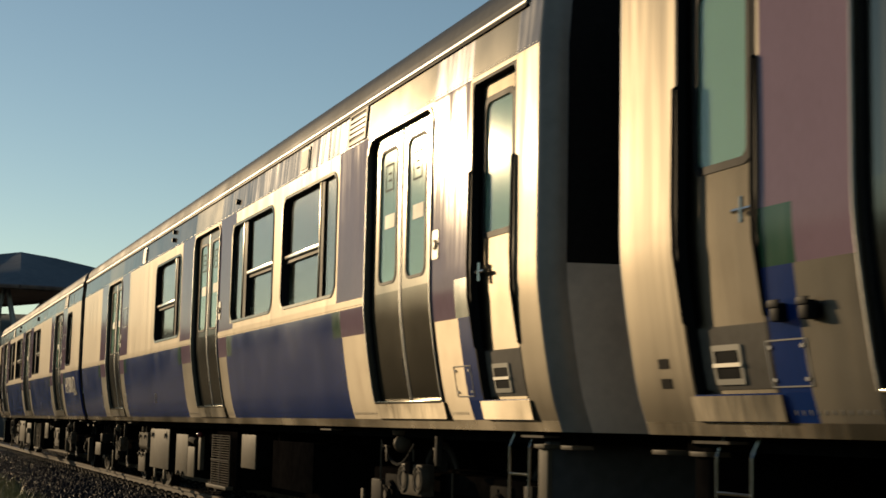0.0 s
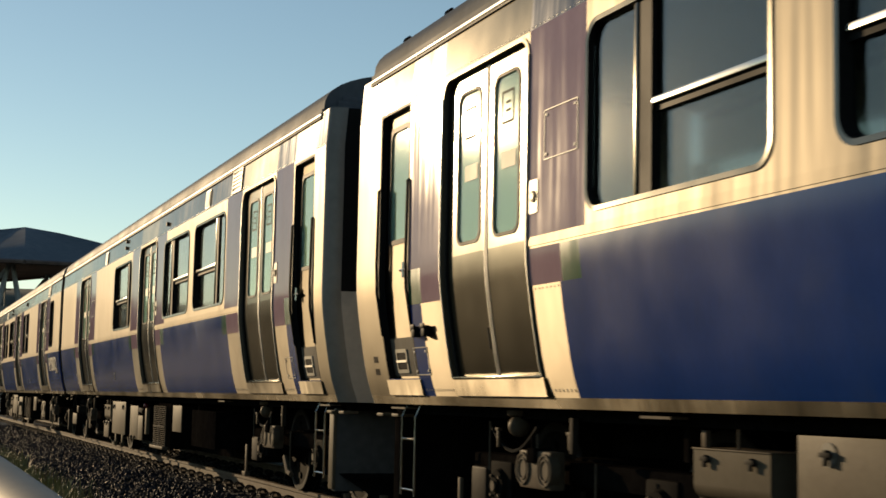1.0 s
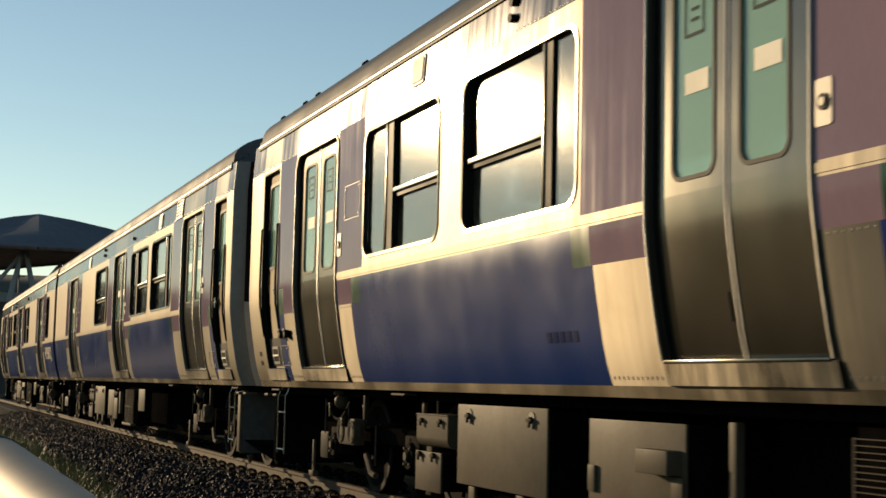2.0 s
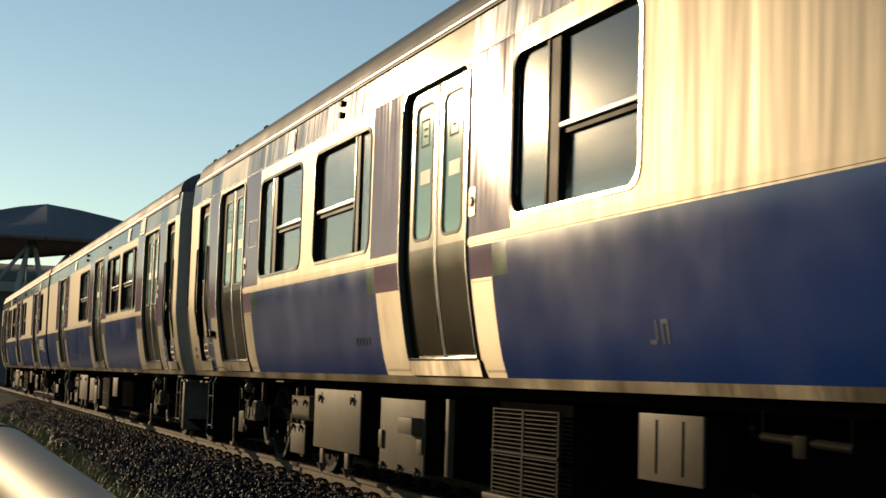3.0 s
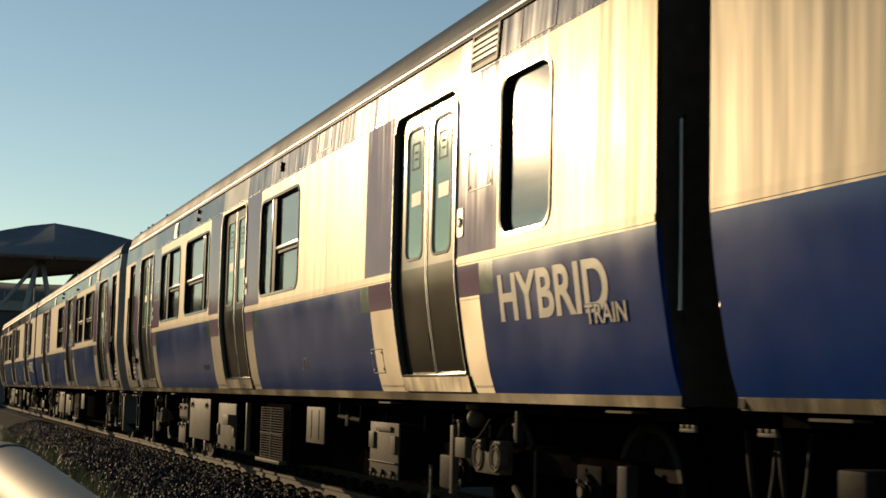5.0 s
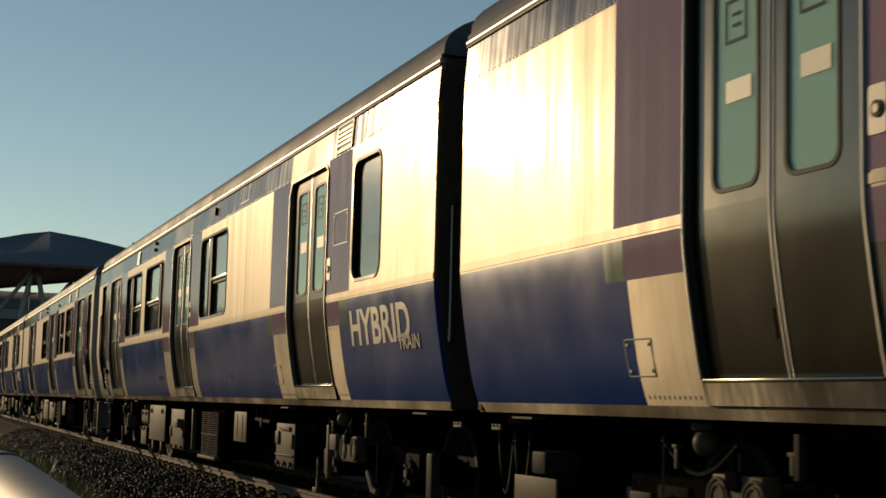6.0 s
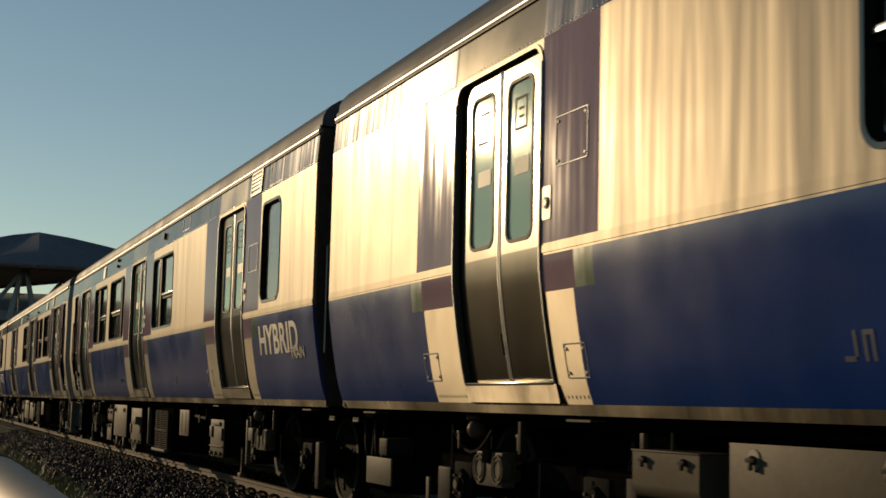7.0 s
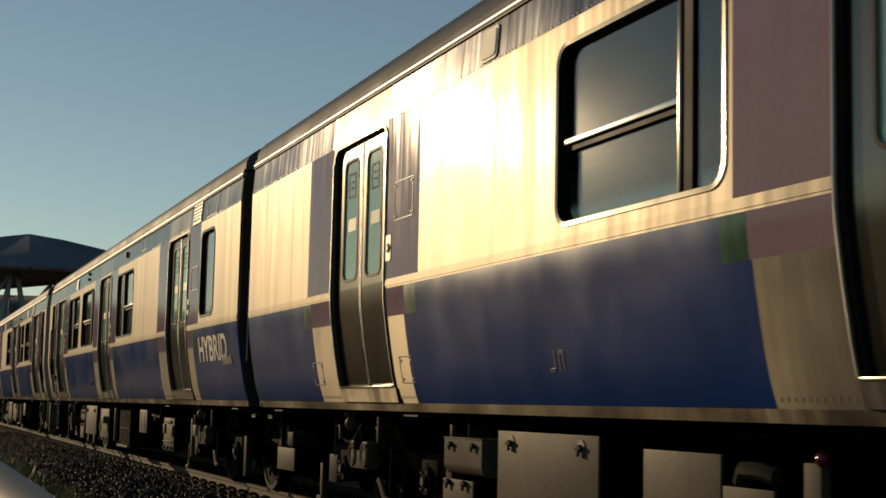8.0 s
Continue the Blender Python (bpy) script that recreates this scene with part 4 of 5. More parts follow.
def marker_plate(car, y, z=3.21):
    lamp = make("side_lamp", HATCHLINE, car, "small upright lamp housing in a steel frame", lambda bm: fill(bm, rounded(y - 0.13, y + 0.13, z - 0.105, z + 0.105, 0.03, 0.03, 4), -0.010, 0.010))
    make("lamp_lens", PAPER, lamp, "cream lens", lambda bm: fill(bm, rounded(y - 0.11, y + 0.11, z - 0.085, z + 0.085, 0.025, 0.025, 4), -0.016, 0.008))


def studs(car, y, zz):
    for z in zz:
        make("side_stud", RUBBER, car, "small dark stud", lambda bm: tube(bm, at(y, z, -0.03), at(y, z, 0.0), 0.028, 12))


def belt(car, spans):
    for a, b in spans:
        make("belt_strip", STEEL, car, "flat bright strip along the waist", lambda bm: panel(bm, a + 0.005, b - 0.005, 1.849, 1.889, -0.004, 0.004))


def roof_unit(car, y0, y1, h=0.05):
    make("roof_unit", ROOF, car, "low grey cooling unit on the roof", lambda bm: (
        box(bm, -1.02, 1.02, y0, y1, 3.65, 3.80 + h, 0.05)))


def roof_lug(car, y):
    make("roof_lug", BLACK, car, "small dark bracket on the roof edge", lambda bm: sweep(bm, [(-1.33, y - 0.07, 3.47), (-1.345, y - 0.07, 3.60), (-1.345, y - 0.05, 3.625), (-1.345, y + 0.05, 3.625), (-1.345, y + 0.07, 3.60), (-1.33, y + 0.07, 3.47)], 0.015, 8))


def lamp_bracket(car, y):
    make("tail_bracket", RUBBER, car, "black tail lamp bracket", lambda bm: (box(bm, wall_x(1.44) - 0.045, wall_x(1.44) + 0.005, y - 0.030, y + 0.030, 1.405, 1.48, 0.01), box(bm, wall_x(1.44) - 0.052, wall_x(1.44) - 0.04, y - 0.036, y + 0.036, 1.46, 1.492, 0.004)))


def rear_gaps(ends, doors, crew):
    """The stretches of wall between doorways."""
    cut = sorted([(yc - DOOR_W / 2, yc + DOOR_W / 2) for yc in doors] + [tuple(sorted(crew))])
    e0, e1 = ends
    out, y = [], e0
    for a, b in cut:
        out.append((y, a))
        y = b
    out.append((y, e1))
    return out


# ---------- the two kinds of car ----------
def lettered_car():
    """Car with its cab towards +y and the lettering at the other end."""
    car = empty("rail_car", label="stainless rail car with blue, mauve and green panels on the track", category="train", group="cars of the train")
    doors, crew = (7.04, 0.33, -6.34), (8.36, 9.02)
    e0, e1 = -9.82, 9.53
    wins = [(3.92, 5.63, (5.09, -1)), (1.78, 3.50, (2.23, 1)), (-2.72, -1.06, (-1.58, -1)), (-8.57, -7.79, None)]
    extra = [(7.73, 8.34, 1.63, 3.085, "mauve"), (7.73, 8.36, 1.01, 1.63, "bare"), (8.12, 8.36, 1.63, 1.87, "green"), (8.14, 8.36, 1.01, 1.63, "blue"),
             (9.02, e1, 1.01, 1.835, "steel")]
    side_wall(car, e0, e1, doors, wins, crew, extra)
    for yc in doors:
        passenger_door(car, yc)
        door_button(car, yc - 0.77)
    for w in wins:
        side_window(car, *w)
    cab_door(car, *crew, 1)
    gaps = rear_gaps((e0, e1), doors, crew)
    belt(car, [g for g in gaps[:3]])
    rivets(car, [(e0, e1, 3.10, 0.055)] + [(yc - 1.08, yc - 0.70, 1.05, 0.05) for yc in doors] + [(yc + 0.72, yc + 1.28, 1.05, 0.05) for yc in doors] + [(yc - 1.08, yc - 0.70, 1.61, 0.05) for yc in doors])
    for yc in (7.04, -6.34):
        outline(car, "hatch", yc - 1.32, yc - 0.90, 2.31, 2.59, label="small screwed hatch outline")
    for a, b in ((-5.24, -4.95), (8.12, 8.40)):
        outline(car, "lower_hatch", a, b, 1.15, 1.34, label="small screwed hatch on the lower panel")
    vent(car, -7.73, -7.25, 3.10, 3.36)
    outline(car, "cantrail_hatch", -8.60, -8.08, 3.11, 3.35, label="flat hatch above the window", screws=False)
    outline(car, "cantrail_hatch", -3.76, -3.30, 3.15, 3.35, label="flat hatch above the window", screws=False)
    marker_plate(car, 4.40)
    studs(car, 2.70, (3.19, 3.29))
    studs(car, -1.93, (3.21, 3.25))
    for y in (8.25, 8.055):
        lamp_bracket(car, y)
    lettering(car, "HYBRID", -7.76, 1.445, 1.50, 0.285, LETTER, "hybrid_lettering", "cream capital letters on the blue panel")
    lettering(car, "TRAIN", -8.96, 1.385, 0.48, 0.105, BLUE, "letter_edge", "blue edge round the small letters", -0.0055, 0.05)
    lettering(car, "TRAIN", -8.96, 1.385, 0.48, 0.105, LETTER, "train_lettering", "small cream capital letters", -0.0075, 0.012)
    brand_shape(car, -2.75, 1.19)
    for i in range(5):
        make("number_bar", NAVY, car, "small dark painted bar", lambda bm: panel(bm, 1.90 + 0.085 * i, 1.955 + 0.085 * i, 1.24, 1.30, -0.003, 0.003))
    for z in (1.16, 1.25):
        make("notice_bar", GEARDARK, car, "small dark painted bar", lambda bm: panel(bm, 9.20, 9.29, z, z + 0.045, -0.003, 0.003))
    roof_and_shell(car, e0, e1 - 0.20)
    inner_end(car, e0, -1)
    cab_end(car, e1, 1)
    underframe(car, e0, e1)
    for yc in (6.65, -7.15):
        bogie(car, yc)
        bogie_fittings(car, yc)
    round_box(car, 4.32, 4.96, 0.55, 0.78)
    equipment(car, "brake_box", 4.44, 4.97, 0.24, 0.52, "grey plate box below the round box", ((0.25, 0.92), (0.8, 0.92)), mat=GEAR2)
    equipment(car, "equipment_box", 2.66, 4.12, 0.34, 0.87, "large grey underfloor equipment box", ((0.15, 0.86), (0.85, 0.86)))
    guide_tag(car, 3.90, 0.14)
    guide_tag(car, 3.10, 0.14)
    lidbox = equipment(car, "control_cabinet", 1.05, 2.10, 0.28, 0.83, "grey underfloor cabinet with hinged covers", ((0.12, 0.06), (0.5, 0.06), (0.9, 0.06)))
    for q in ((1.08, 1.40, 0.58, 0.70, 0.09), (1.05, 1.16, 0.44, 0.57, 0.02), (2.0, 2.08, 0.44, 0.58, 0.02)):
        make("cabinet_cover", GEAR, lidbox, "", lambda bm: box(bm, XF - q[4], XF, q[0], q[1], q[2], q[3], 0.006))
    make("side_post", GEAR, car, "", lambda bm: box(bm, XF + 0.05, XF + 0.10, 0.68, 0.74, 0.30, 0.85, 0.006))
    radiator(car, -1.27, -0.25)
    pale = equipment(car, "battery_box", -2.93, -2.28, 0.51, 0.85, "pale grey underfloor box with two grooves")
    for y in (-2.74, -2.47):
        make("groove", BLACK, pale, "", lambda bm: box(bm, XF - 0.003, XF + 0.01, y - 0.008, y + 0.008, 0.55, 0.82))
    make("valve_pipe", WHEELSTEEL, car, "short steel pipe with a valve", lambda bm: (tube(bm, (XF, -4.12, 0.76), (XF, -3.45, 0.78), 0.022, 10), tube(bm, (XF, -3.45, 0.78), (XF, -3.45, 0.90), 0.008, 6), tube(bm, (XF, -4.1, 0.76), (XF, -4.1, 0.88), 0.008, 6), box(bm, XF - 0.03, XF + 0.03, -3.82, -3.72, 0.70, 0.80, 0.01)))
    comp = equipment(car, "compressor_cabinet", -5.15, -4.40, 0.32, 0.76, "weathered grey compressor cabinet", ((0.15, 0.1), (0.5, 0.1), (0.85, 0.1)), mat=GEAR2)
    for q in ((-4.55, -4.42, 0.55, 0.68), (-5.12, -5.0, 0.52, 0.66), (-5.13, -4.42, 0.44, 0.452), (-5.0, -4.6, 0.69, 0.73)):
        make("cabinet_cover", GEAR2, comp, "", lambda bm: box(bm, XF - 0.02, XF, *q, 0.004))
    make("valve_post", GEAR2, car, "", lambda bm: (box(bm, XF, XF + 0.05, -6.38, -6.32, 0.30, 0.78, 0.006), box(bm, XF, XF + 0.06, -6.62, -6.42, 0.56, 0.70, 0.01)))
    for y in (5.3, 4.2, 2.5, 0.9, -0.1, -2.1, -3.1, -4.3, -5.3):
        hanger(car, y)
    roof_unit(car, -3.6, 0.4)
    for y in (8.85, 8.0, 7.55, 6.1):
        roof_lug(car, y)
    return car


def radiator(car, y0, y1):
    g = make("radiator_grille", GEARDARK, car, "tall radiator grille of thin slats", lambda bm: (box(bm, XF + 0.01, XF + 0.03, y0, y0 + 0.02, 0.25, 0.82), box(bm, XF + 0.01, XF + 0.03, y1 - 0.02, y1, 0.25, 0.82), box(bm, XF + 0.0, XF + 0.02, (y0 + y1) / 2 - 0.012, (y0 + y1) / 2 + 0.012, 0.27, 0.82), box(bm, XF + 0.0, XF + 0.02, y0, y1, 0.54, 0.555)))
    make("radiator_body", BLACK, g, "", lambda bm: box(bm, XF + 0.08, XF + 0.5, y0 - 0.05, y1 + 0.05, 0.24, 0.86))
    make("radiator_tray", GEAR2, g, "pale lower tray", lambda bm: box(bm, XF - 0.03, XF + 0.06, y0 - 0.04, y1 + 0.06, 0.235, 0.275, 0.008))
    for i in range(21):
        z = 0.29 + 0.525 * i / 20
        make("slat", GEAR2, g, "", lambda bm: box(bm, XF + 0.004, XF + 0.03, y0 + 0.02, y1 - 0.02, z - 0.0022, z + 0.0022))


def plain_car():
    """Car with its cab towards -y."""
    car = empty("rail_car", label="stainless rail car with blue, mauve and green panels", category="train", group="cars of the train")
    doors, crew = (6.04, -0.76, -7.18), (-9.20, -8.53)
    e0, e1 = -9.50, 9.66
    wins = [(0.70, 2.43, (1.10, 1)), (-3.72, -2.02, (-2.50, -1)), (-5.72, -4.02, (-5.22, 1))]
    extra = [(-8.51, -7.87, 1.63, 3.085, "mauve"), (-8.53, -7.87, 1.01, 1.63, "bare"), (-8.53, -8.28, 1.63, 1.87, "green"), (-8.53, -8.31, 1.01, 1.63, "blue"),
             (e0, -9.20, 1.01, 1.835, "steel")]
    side_wall(car, e0, e1, doors, wins, crew, extra)
    for yc in doors:
        passenger_door(car, yc)
        door_button(car, yc - 0.77)
    for w in wins:
        side_window(car, *w)
    cab_door(car, *crew, -1)
    gaps = rear_gaps((e0, e1), doors, crew)
    belt(car, [g for g in gaps[-3:]])
    rivets(car, [(e0, e1, 3.10, 0.055)] + [(yc - 1.08, yc - 0.70, 1.05, 0.05) for yc in doors] + [(yc + 0.72, yc + 1.28, 1.05, 0.05) for yc in doors])
    for yc in (6.04,):
        outline(car, "hatch", yc - 1.28, yc - 0.88, 2.31, 2.59, label="small screwed hatch outline")
    for a, b in ((7.16, 7.44), (4.90, 5.17), (-8.42, -8.14)):
        outline(car, "lower_hatch", a, b, 1.15, 1.34, label="small screwed hatch on the lower panel")
    vent(car, -6.42, -5.98, 3.10, 3.36)
    marker_plate(car, 3.42)
    marker_plate(car, -4.72)
    studs(car, -2.2, (3.19,))
    studs(car, 1.3, (3.19, 3.29))
    brand_shape(car, 2.60, 1.19)
    roof_and_shell(car, e0 + 0.20, e1)
    inner_end(car, e1, 1)
    cab_end(car, e0, -1)
    underframe(car, e0, e1)
    for yc in (6.55, -7.0):
        bogie(car, yc)
        bogie_fittings(car, yc)
    equipment(car, "sand_box", 8.65, 9.27, 0.36, 0.57, "pale grey box below the end of the car", depth=0.35)
    make("coupler_arm", GEARDARK, car, "", lambda bm: box(bm, XF + 0.06, XF + 0.3, 8.95, 9.15, 0.58, 0.72, 0.02))
    round_box(car, 4.03, 4.70, 0.54, 0.78)
    equipment(car, "brake_box", 4.17, 4.71, 0.24, 0.51, "grey plate box below the round box", ((0.25, 0.92), (0.8, 0.92)), mat=GEAR2)
    equipment(car, "equipment_box", 2.38, 3.76, 0.33, 0.85, "large grey underfloor equipment box", ((0.15, 0.86), (0.85, 0.86)))
    guide_tag(car, 3.5, 0.14)
    guide_tag(car, 2.8, 0.14)
    equipment(car, "inverter_box", 1.15, 1.88, 0.30, 0.80, "brown-grey underfloor inverter box", ((0.3, 0.06), (0.7, 0.06)))
    equipment(car, "filter_box", 0.72, 1.13, 0.30, 0.66, "low grey filter box", depth=0.4)
    make("filter_cap", GEARDARK, car, "", lambda bm: sweep(bm, [(XF + 0.05, 1.05, 0.68), (XF, 0.95, 0.74), (XF, 0.82, 0.74), (XF + 0.02, 0.72, 0.72)], 0.04, 8))
    make("signal_post", GEAR, car, "", lambda bm: box(bm, XF, XF + 0.05, 0.38, 0.50, 0.40, 0.79, 0.006))
    make("red_ball", REDGLASS, car, "small dark red valve knob", lambda bm: bmesh.ops.create_uvsphere(bm, u_segments=14, v_segments=10, radius=0.036, matrix=Matrix.Translation((XF - 0.02, 0.33, 0.81))))
    equipment(car, "battery_box", -2.3, -1.7, 0.50, 0.84, "pale grey underfloor box with two grooves")
    radiator(car, -1.1, -0.2)
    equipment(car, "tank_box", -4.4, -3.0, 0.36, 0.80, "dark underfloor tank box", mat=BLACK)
    for y in (5.0, 4.0, 2.2, 0.6, -1.3, -2.6):
        hanger(car, y)
    roof_unit(car, -5.6, -1.9)
    roof_unit(car, 5.4, 8.6)
    return car


TRACK_X = HALF
car_c = lettered_car()
tagged(car_c, label="stainless rail car with blue panels and cream lettering")
car_d = plain_car()
car_a = copy_thing(car_c, pose(TRACK_X, 40, 0))
car_b = copy_thing(car_d, pose(TRACK_X, 20, 0))


# ---------- track ----------
def stone_mesh(seed):
    r = random.Random(seed)
    bm = bmesh.new()
    bmesh.ops.create_icosphere(bm, subdivisions=1, radius=1.0)
    for v in bm.verts:
        v.co *= r.uniform(0.7, 1.15)
        v.co.z *= 0.75
    me = bpy.data.meshes.new("stone")
    bm.to_mesh(me)
    bm.free()
    me.materials.append(STONE)
    return me


def bed_z(x):
    """Height of the ballast and the verge across the line."""
    return float(np.interp(x, [-30, -8, -3.0, -1.1, -0.75, 0.25, 2.7, 3.6, 5], [-0.75, -0.72, -0.66, -0.62, -0.58, -0.175, -0.175, -0.58, -0.75]))


def track():
    rails = []
    for s in (-1, 1):
        bm = bmesh.new()
        xc = TRACK_X + s * 0.566
        sec = [(-0.065, -0.15), (-0.065, -0.138), (-0.012, -0.118), (-0.009, -0.045), (-0.033, -0.034), (-0.0325, -0.004), (-0.027, 0.0), (0.027, 0.0), (0.0325, -0.004), (0.033, -0.034), (0.009, -0.045), (0.012, -0.118), (0.065, -0.138), (0.065, -0.15)]
        a = [bm.verts.new((xc + x, -40, z)) for x, z in sec]
        b = [bm.verts.new((xc + x, 160, z)) for x, z in sec]
        for i in range(len(sec)):
            j = (i + 1) % len(sec)
            bm.faces.new((a[i], a[j], b[j], b[i]))
        rails.append(tagged(part("rail", bm, RAILTOP, None), label="rust-brown steel rail on the sleepers", category="rail", group="rails", kind="structure"))
    sl = bmesh.new()
    box(sl, -1.0, 1.0, -0.11, 0.11, -0.16, 0.0, 0.02)
    first = tagged(part("sleeper", sl, CONCRETE, None), label="grey concrete sleeper half sunk in ballast", category="sleeper", group="sleepers")
    first.matrix_basis = pose(TRACK_X, 4.0, -0.170)
    cl = bmesh.new()
    for dy in (-0.045, 0.045):
        sweep(cl, [(0.05 * math.cos(t), dy * 1.2 + 0.02 * math.sin(t), 0.02 + 0.05 * math.sin(t)) for t in (math.pi * k / 6 for k in range(7))], 0.012, 6)
    box(cl, -0.045, 0.045, -0.07, 0.07, 0.0, 0.025)
    one = part("rail_clip", cl, CLIP, first, "dark steel rail clip")
    one.matrix_basis = pose(-0.666, 0, 0.02)
    for x in (-0.466, 0.466, 0.666):
        more = new("rail_clip", one.data)
        more.parent = first
        more.matrix_basis = pose(x, 0, 0.02)
    for i in range(1, 130):
        copy_thing(first, pose(TRACK_X, 4.0 + 0.60 * i, -0.170))


def ground():
    xs = [-900, -300, -80, -30, -8, -4.6, -3, -1.1, -0.75, -0.25, 0.25, 1.475, 2.7, 3.6, 5, 30, 80, 300, 900]
    ys = [-600, -100, -40, -10, 0, 6, 12, 20, 30, 45, 60, 90, 160, 400, 1500]
    bm = bmesh.new()
    vs = [[bm.verts.new((x, y, bed_z(x) - (0.035 if -0.8 < x < 3.7 else 0))) for y in ys] for x in xs]
    for i in range(len(xs) - 1):
        for k in range(len(ys) - 1):
            bm.faces.new((vs[i][k], vs[i + 1][k], vs[i + 1][k + 1], vs[i][k + 1]))
    sheet = tagged(part("ground", bm, EARTH, None), label="dark trackside soil, with paler ground added out of view", category="ground", kind="structure")
    # everything left of x = -4.6 is the unseen pale ground added for reflections
    sheet.data.materials.append(PALEGROUND)
    for p in sheet.data.polygons:
        p.material_index = int(p.center.x < -4.6)


def ballast():
    r = random.Random(5)
    bm_src = [stone_mesh(k) for k in range(6)]
    bed = empty("ballast", label="dark crushed stone ballast beside the rails", category="ballast", kind="structure")
    # single stones on the nearest stretch
    for i in range(300):
        y, x = r.uniform(6.5, 10.5), r.uniform(-0.75, 0.75)
        ob = new("stone", bm_src[i % 6])
        ob.parent = bed
        s = r.uniform(0.018, 0.033)
        ob.matrix_basis = Matrix.Translation((x, y, bed_z(x) - 0.005)) @ Euler((r.uniform(0, 6), r.uniform(0, 6), r.uniform(0, 6))).to_matrix().to_4x4() @ Matrix.Diagonal((s, s, s, 1))
    base = [np.array([v.co[:] for v in m.vertices]) for m in bm_src]
    faces = [np.array([p.vertices[:] for p in m.polygons]) for m in bm_src]
    vv, ff, off = [], [], 0
    for i in range(36000):
        y = 6.5 + 45 * r.random() ** 1.5
        x = r.uniform(-0.85, 1.0) if r.random() < 0.8 else r.uniform(1.0, 2.4)
        s = r.uniform(0.016, 0.034) * (1 + 0.004 * y)
        m = np.array(Euler((r.uniform(0, 6), r.uniform(0, 6), r.uniform(0, 6))).to_matrix())
        k = i % 6
        vv.append(base[k] @ m.T * s + (x, y, bed_z(x) - 0.012 + r.uniform(-0.01, 0.012)))
        ff.append(faces[k] + off)
        off += len(base[k])
    me = bpy.data.meshes.new("loose_stones")
    me.from_pydata(np.concatenate(vv).tolist(), [], np.concatenate(ff).tolist())
    me.materials.append(STONE)
    ob = new("loose_stones", me)
    ob.parent = bed
    tagged(ob, label="dark crushed stones", kind="stuff")


def grass():
    """Blades in tufts along the verge."""
    r = random.Random(9)
    vv, ff = [], []
    for i in range(1900):
        y = 5 + 55 * r.random() ** 1.4
        x = r.gauss(-1.15, 0.35)
        if x > -0.62:
            continue
        tall = r.uniform(0.10, 0.34)
        for k in range(12):
            bx, by = x + r.gauss(0, 0.06), y + r.gauss(0, 0.06)
            a, lean, h = r.uniform(0, 6.28), r.uniform(0.2, 0.7), tall * r.uniform(0.6, 1.2)
            w = 0.006
            px, py = math.cos(a) * w, math.sin(a) * w
            dx, dy = -math.sin(a) * lean * h, math.cos(a) * lean * h
            z = bed_z(bx) - 0.01
            n = len(vv)
            vv += [(bx - px, by - py, z), (bx + px, by + py, z), (bx + dx * 0.4 - px * 0.8, by + dy * 0.4 - py * 0.8, z + h * 0.6), (bx + dx * 0.4 + px * 0.8, by + dy * 0.4 + py * 0.8, z + h * 0.6), (bx + dx, by + dy, z + h)]
            ff += [(n, n + 1, n + 3, n + 2), (n + 2, n + 3, n + 4)]
    me = bpy.data.meshes.new("grass")
    me.from_pydata(vv, [], ff)
    me.materials.append(GRASS)
    tagged(new("grass", me), label="dry green grass tufts along the ballast edge", category="grass", kind="stuff")


def handrail():
    """Galvanised tube in the near foreground, with a collar and an elbow."""
    rail = empty("guard_rail", label="galvanised steel guard rail tube with a collar", category="railing")
    far, near = Vector((-3.233, 1.45, 0.894)), Vector((-3.199, 1.20, 0.870))
    d = (near - far).normalized()
    make("tube", PIPE, rail, "smooth galvanised tube", lambda bm: tube(bm, far, far + d * 2.4, 0.035, 40))
    make("collar", RUBBER, rail, "dark joint ring", lambda bm: tube(bm, far - d * 0.004, far + d * 0.003, 0.0358, 40))
    side_ = Vector((-1, 0.25, -0.1)).normalized()
    make("elbow", PIPE, rail, "", lambda bm: sweep(bm, [far - d * 0.004 + (-d) * 0.06 * math.sin(a) + side_ * 0.06 * (1 - math.cos(a)) for a in (math.pi / 2 * k / 10 for k in range(11))] + [far - d * 0.064 + side_ * 1.2], 0.035, 40))
    make("post", PIPE, rail, "", lambda bm: tube(bm, far + d * 2.2, far + d * 2.2 - Vector((0, 0, 1.5)), 0.038, 24))


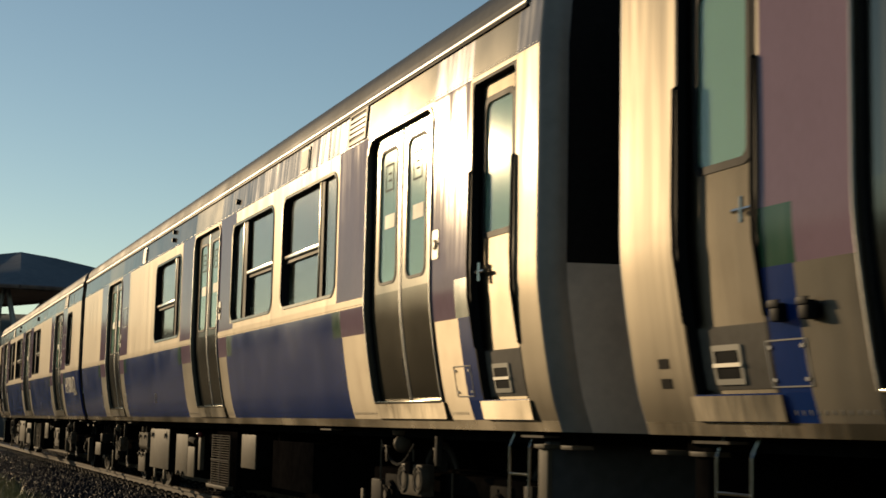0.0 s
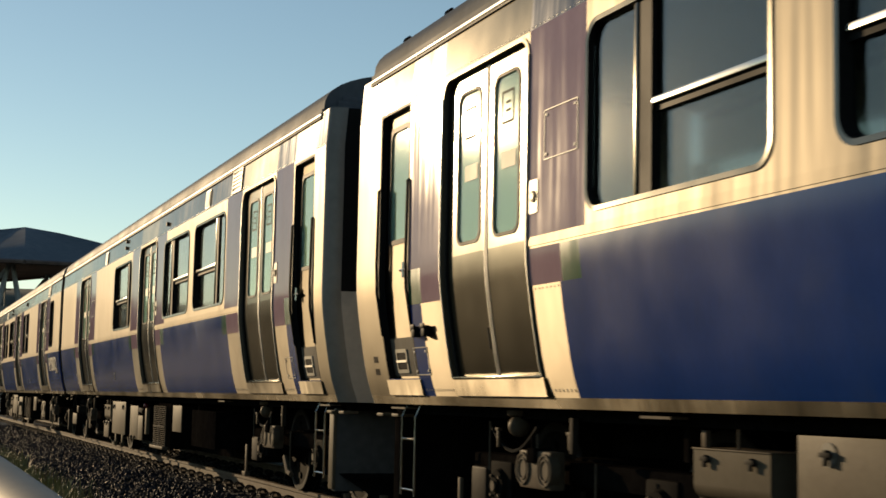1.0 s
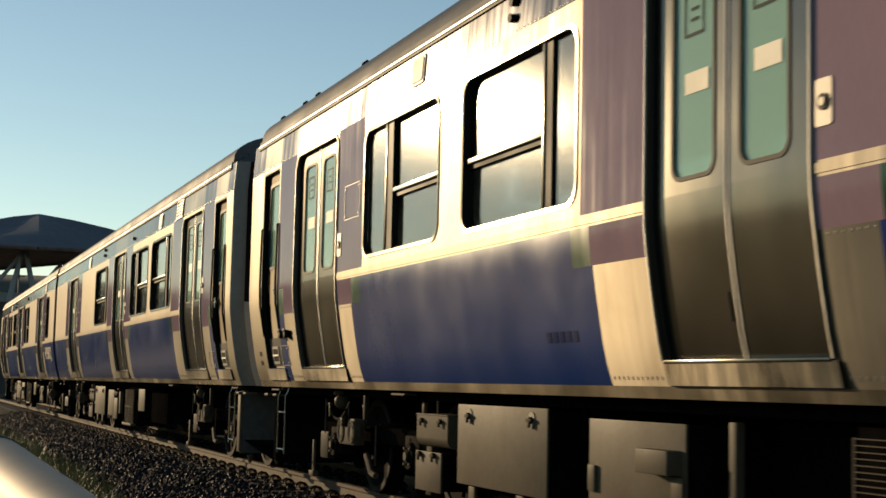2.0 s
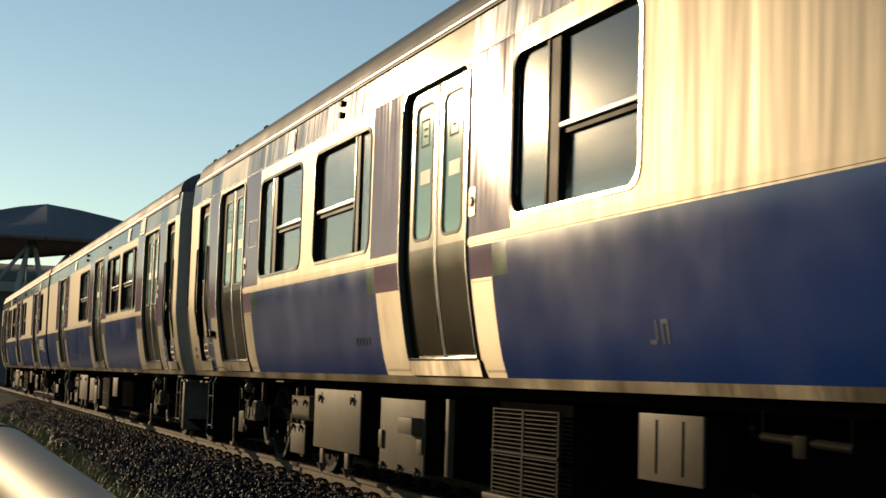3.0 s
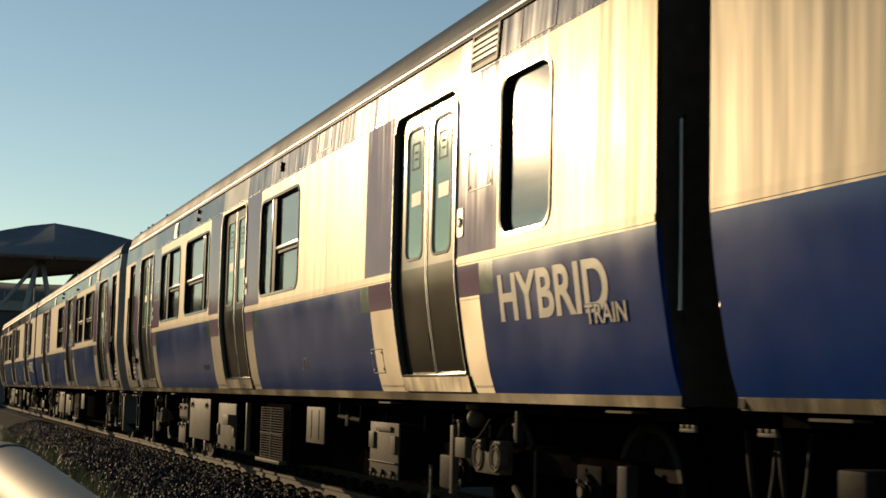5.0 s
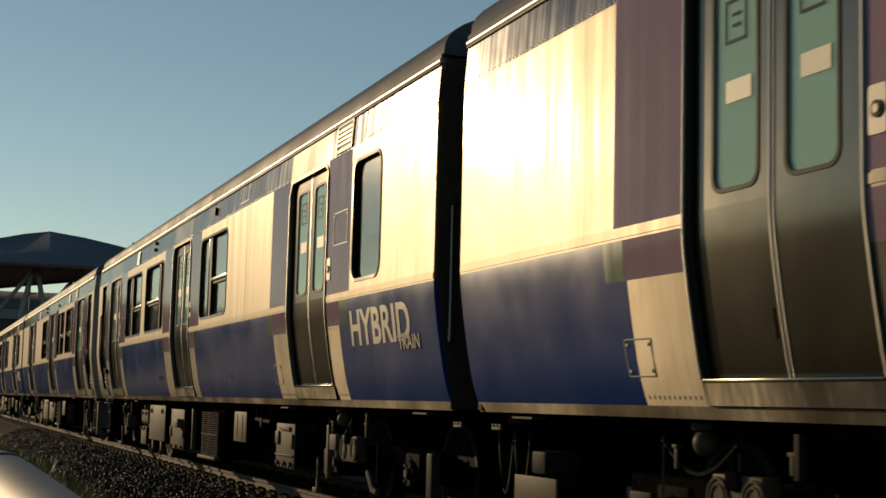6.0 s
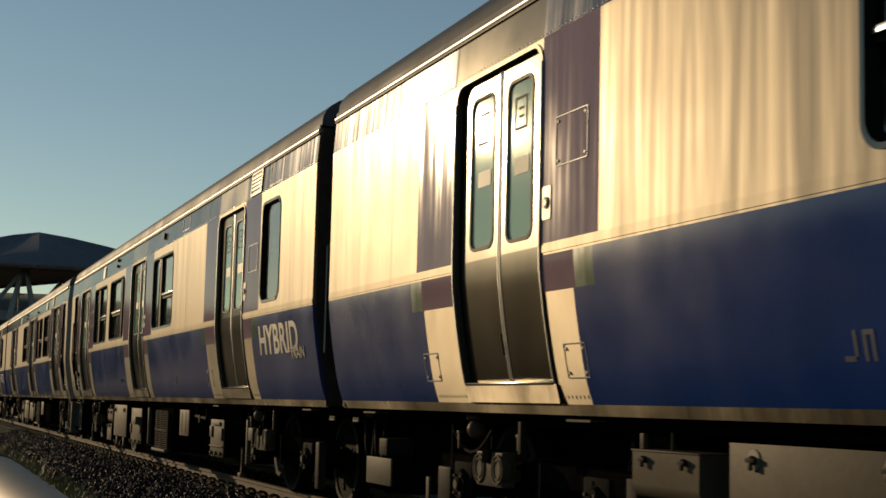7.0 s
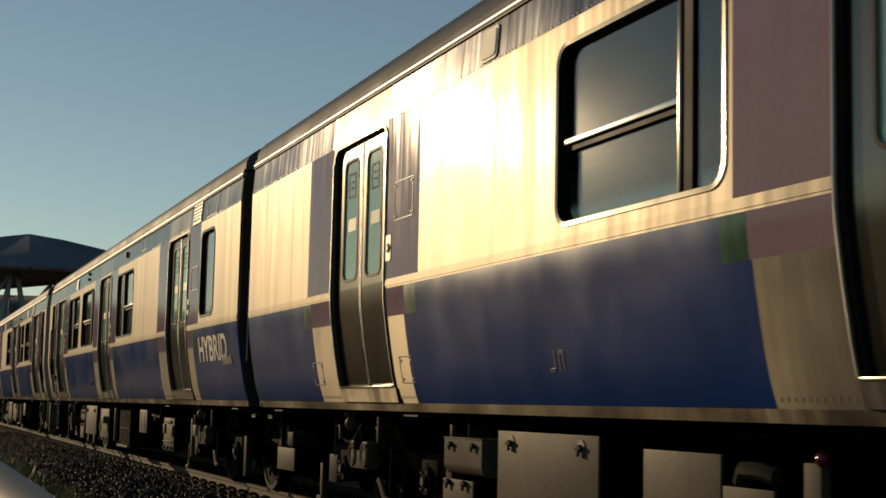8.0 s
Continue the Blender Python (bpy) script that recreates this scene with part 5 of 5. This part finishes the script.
# ---------- distance ----------
def canopy():
    """Large hipped station roof on splayed columns over a dark raised building."""
    c = empty("station_canopy", label="large blue-grey hipped roof on splayed steel columns", category="canopy")
    cx, cy, apex = 5.75, 112.0, 13.2
    e = 9.9
    corners = [(-9.5, -3, e + 0.5), (-1.0, -13, e - 0.3), (12, -4, e + 0.4), (6.7, 12, e + 1.25), (-9.3, 12, e - 1.0)]
    rim = [p for a, b in zip(corners, corners[1:] + corners[:1]) for p in (a, tuple((u + v) / 2 for u, v in zip(a, b)))]
    bm = bmesh.new()
    rings = [[bm.verts.new((cx + x * q, cy + y * q, apex + (z - apex) * q ** 1.25 - 0.35 * math.sin(math.pi * q) * (i % 2))) for i, (x, y, z) in enumerate(rim)] for q in (0.2, 0.4, 0.6, 0.8, 1.0)]
    top = bm.verts.new((cx, cy, apex))
    for i in range(len(rim)):
        j = (i + 1) % len(rim)
        bm.faces.new((rings[0][i], rings[0][j], top))
        for lo, hi in zip(rings[1:], rings):
            bm.faces.new((lo[i], lo[j], hi[j], hi[i]))
    part("roof", bm, SLATE, c, "blue-grey hipped roofing")
    bm = bmesh.new()
    lo = [bm.verts.new((cx + x * 0.99, cy + y * 0.99, z - 0.08)) for x, y, z in corners]
    mid = bm.verts.new((cx, cy, e + 0.3))
    for i in range(5):
        bm.faces.new((lo[(i + 1) % 5], lo[i], mid))
    part("soffit", bm, SOFFIT, c, "brown timber underside with painted light spots")
    for i in range(5):
        a, b = Vector(corners[i]), Vector(corners[(i + 1) % 5])
        o = Vector((cx, cy, 0))
        make("fascia", SOFFIT, c, "", lambda bm: tube(bm, o + a - Vector((0, 0, 0.12)), o + b - Vector((0, 0, 0.12)), 0.16, 6))
    for x, y in ((-1.5, -8.0), (-5.5, 1.0), (1.9, 0.0)):
        for dx in (-0.85, 0.85):
            make("column", COLUMN, c, "splayed steel column", lambda bm: tube(bm, (cx + x + dx, cy + y, 6.2), (cx + x + dx * 0.15, cy + y, e - 0.2), 0.22, 10, 0.16))
        make("brace", COLUMN, c, "", lambda bm: tube(bm, (cx + x - 2.4, cy + y, 6.5), (cx + x - 0.3, cy + y, e - 0.6), 0.14, 8))
    b = empty("station_building", label="dark raised station building below the canopy", category="building")
    make("wall", BUILDING, b, "", lambda bm: (box(bm, cx - 24, cx + 16, cy - 3, cy + 14, -0.7, 6.6), box(bm, cx - 14, cx - 3.2, cy - 14, cy - 3.1, -0.7, 3.6)))
    make("deck_edge", COLUMN, b, "pale band along the deck", lambda bm: box(bm, cx - 24, cx + 16, cy - 3.3, cy - 3.02, 6.35, 7.05))
    for i in range(20):
        make("parapet_post", COLUMN, b, "", lambda bm: tube(bm, (cx - 20 + 1.5 * i, cy - 3.1, 6.9), (cx - 20 + 1.5 * i, cy - 3.1, 7.8), 0.04, 6))
    make("mast", COLUMN, b, "thin mast", lambda bm: (tube(bm, (cx - 0.65, cy + 8, 6), (cx - 0.65, cy + 8, 9.6), 0.06, 6), tube(bm, (cx - 1.1, cy + 8, 9.0), (cx - 0.2, cy + 8, 9.0), 0.05, 6)))


def ridge():
    """Low wooded hills all round the horizon."""
    r = random.Random(3)
    bm = bmesh.new()
    n = 240
    rows = []
    for i in range(n):
        a = 2 * math.pi * i / n
        d = 520 + 60 * math.sin(3 * a + 1)
        v = Vector((math.cos(a), math.sin(a), 0))
        h = 25 + 13 * noise.noise(v * 2.2) + 7 * noise.noise(v * 7.0) + 3 * noise.noise(v * 24.0) + r.uniform(0, 1.5)
        h = max(h, 10)
        ahead = math.degrees(math.atan2(v.x, v.y))
        if -70 < ahead < 30:
            h = 39.5 + 4 * noise.noise(v * 9.0) + 2 * noise.noise(v * 40.0) + r.uniform(0, 1.5)
        rows.append([bm.verts.new((v.x * d * k, v.y * d * k, z)) for k, z in ((1.0, -1.0), (1.04, h * 0.45), (1.12, h * 0.85), (1.2, h), (1.4, h * 0.9))])
    for i in range(n):
        a, b = rows[i], rows[(i + 1) % n]
        for k in range(4):
            bm.faces.new((a[k], b[k], b[k + 1], a[k + 1]))
    tagged(part("backdrop_hills", bm, WOODS, None), label="low dark wooded hills on the horizon", category="hills", kind="structure")


ground()
track()
ballast()
grass()
handrail()
canopy()
ridge()


# ---------- movement ----------
def run(t):
    """How far the train has gone, in metres: it slows down."""
    return 6.775 + 4.435 * t - 0.1089 * t * t - 0.00113 * t ** 3


def motions():
    centres = ((car_a, 29.97), (car_b, 9.97), (car_c, -10.03), (car_d, -30.03))
    rows = [i * 0.25 for i in range(33)]
    for car, y in centres:
        walk(car, [(t, pose(TRACK_X, y + run(t), 0)) for t in rows])
        for ob in car.children_recursive:
            if ob.name.startswith("wheelset") and ob.parent == car:
                yw = ob.matrix_basis.translation.y
                walk(ob, [(i * 0.1, pose(0, yw, 0.43, -math.degrees((run(i * 0.1) - run(0)) / 0.43))) for i in range(81)])


motions()
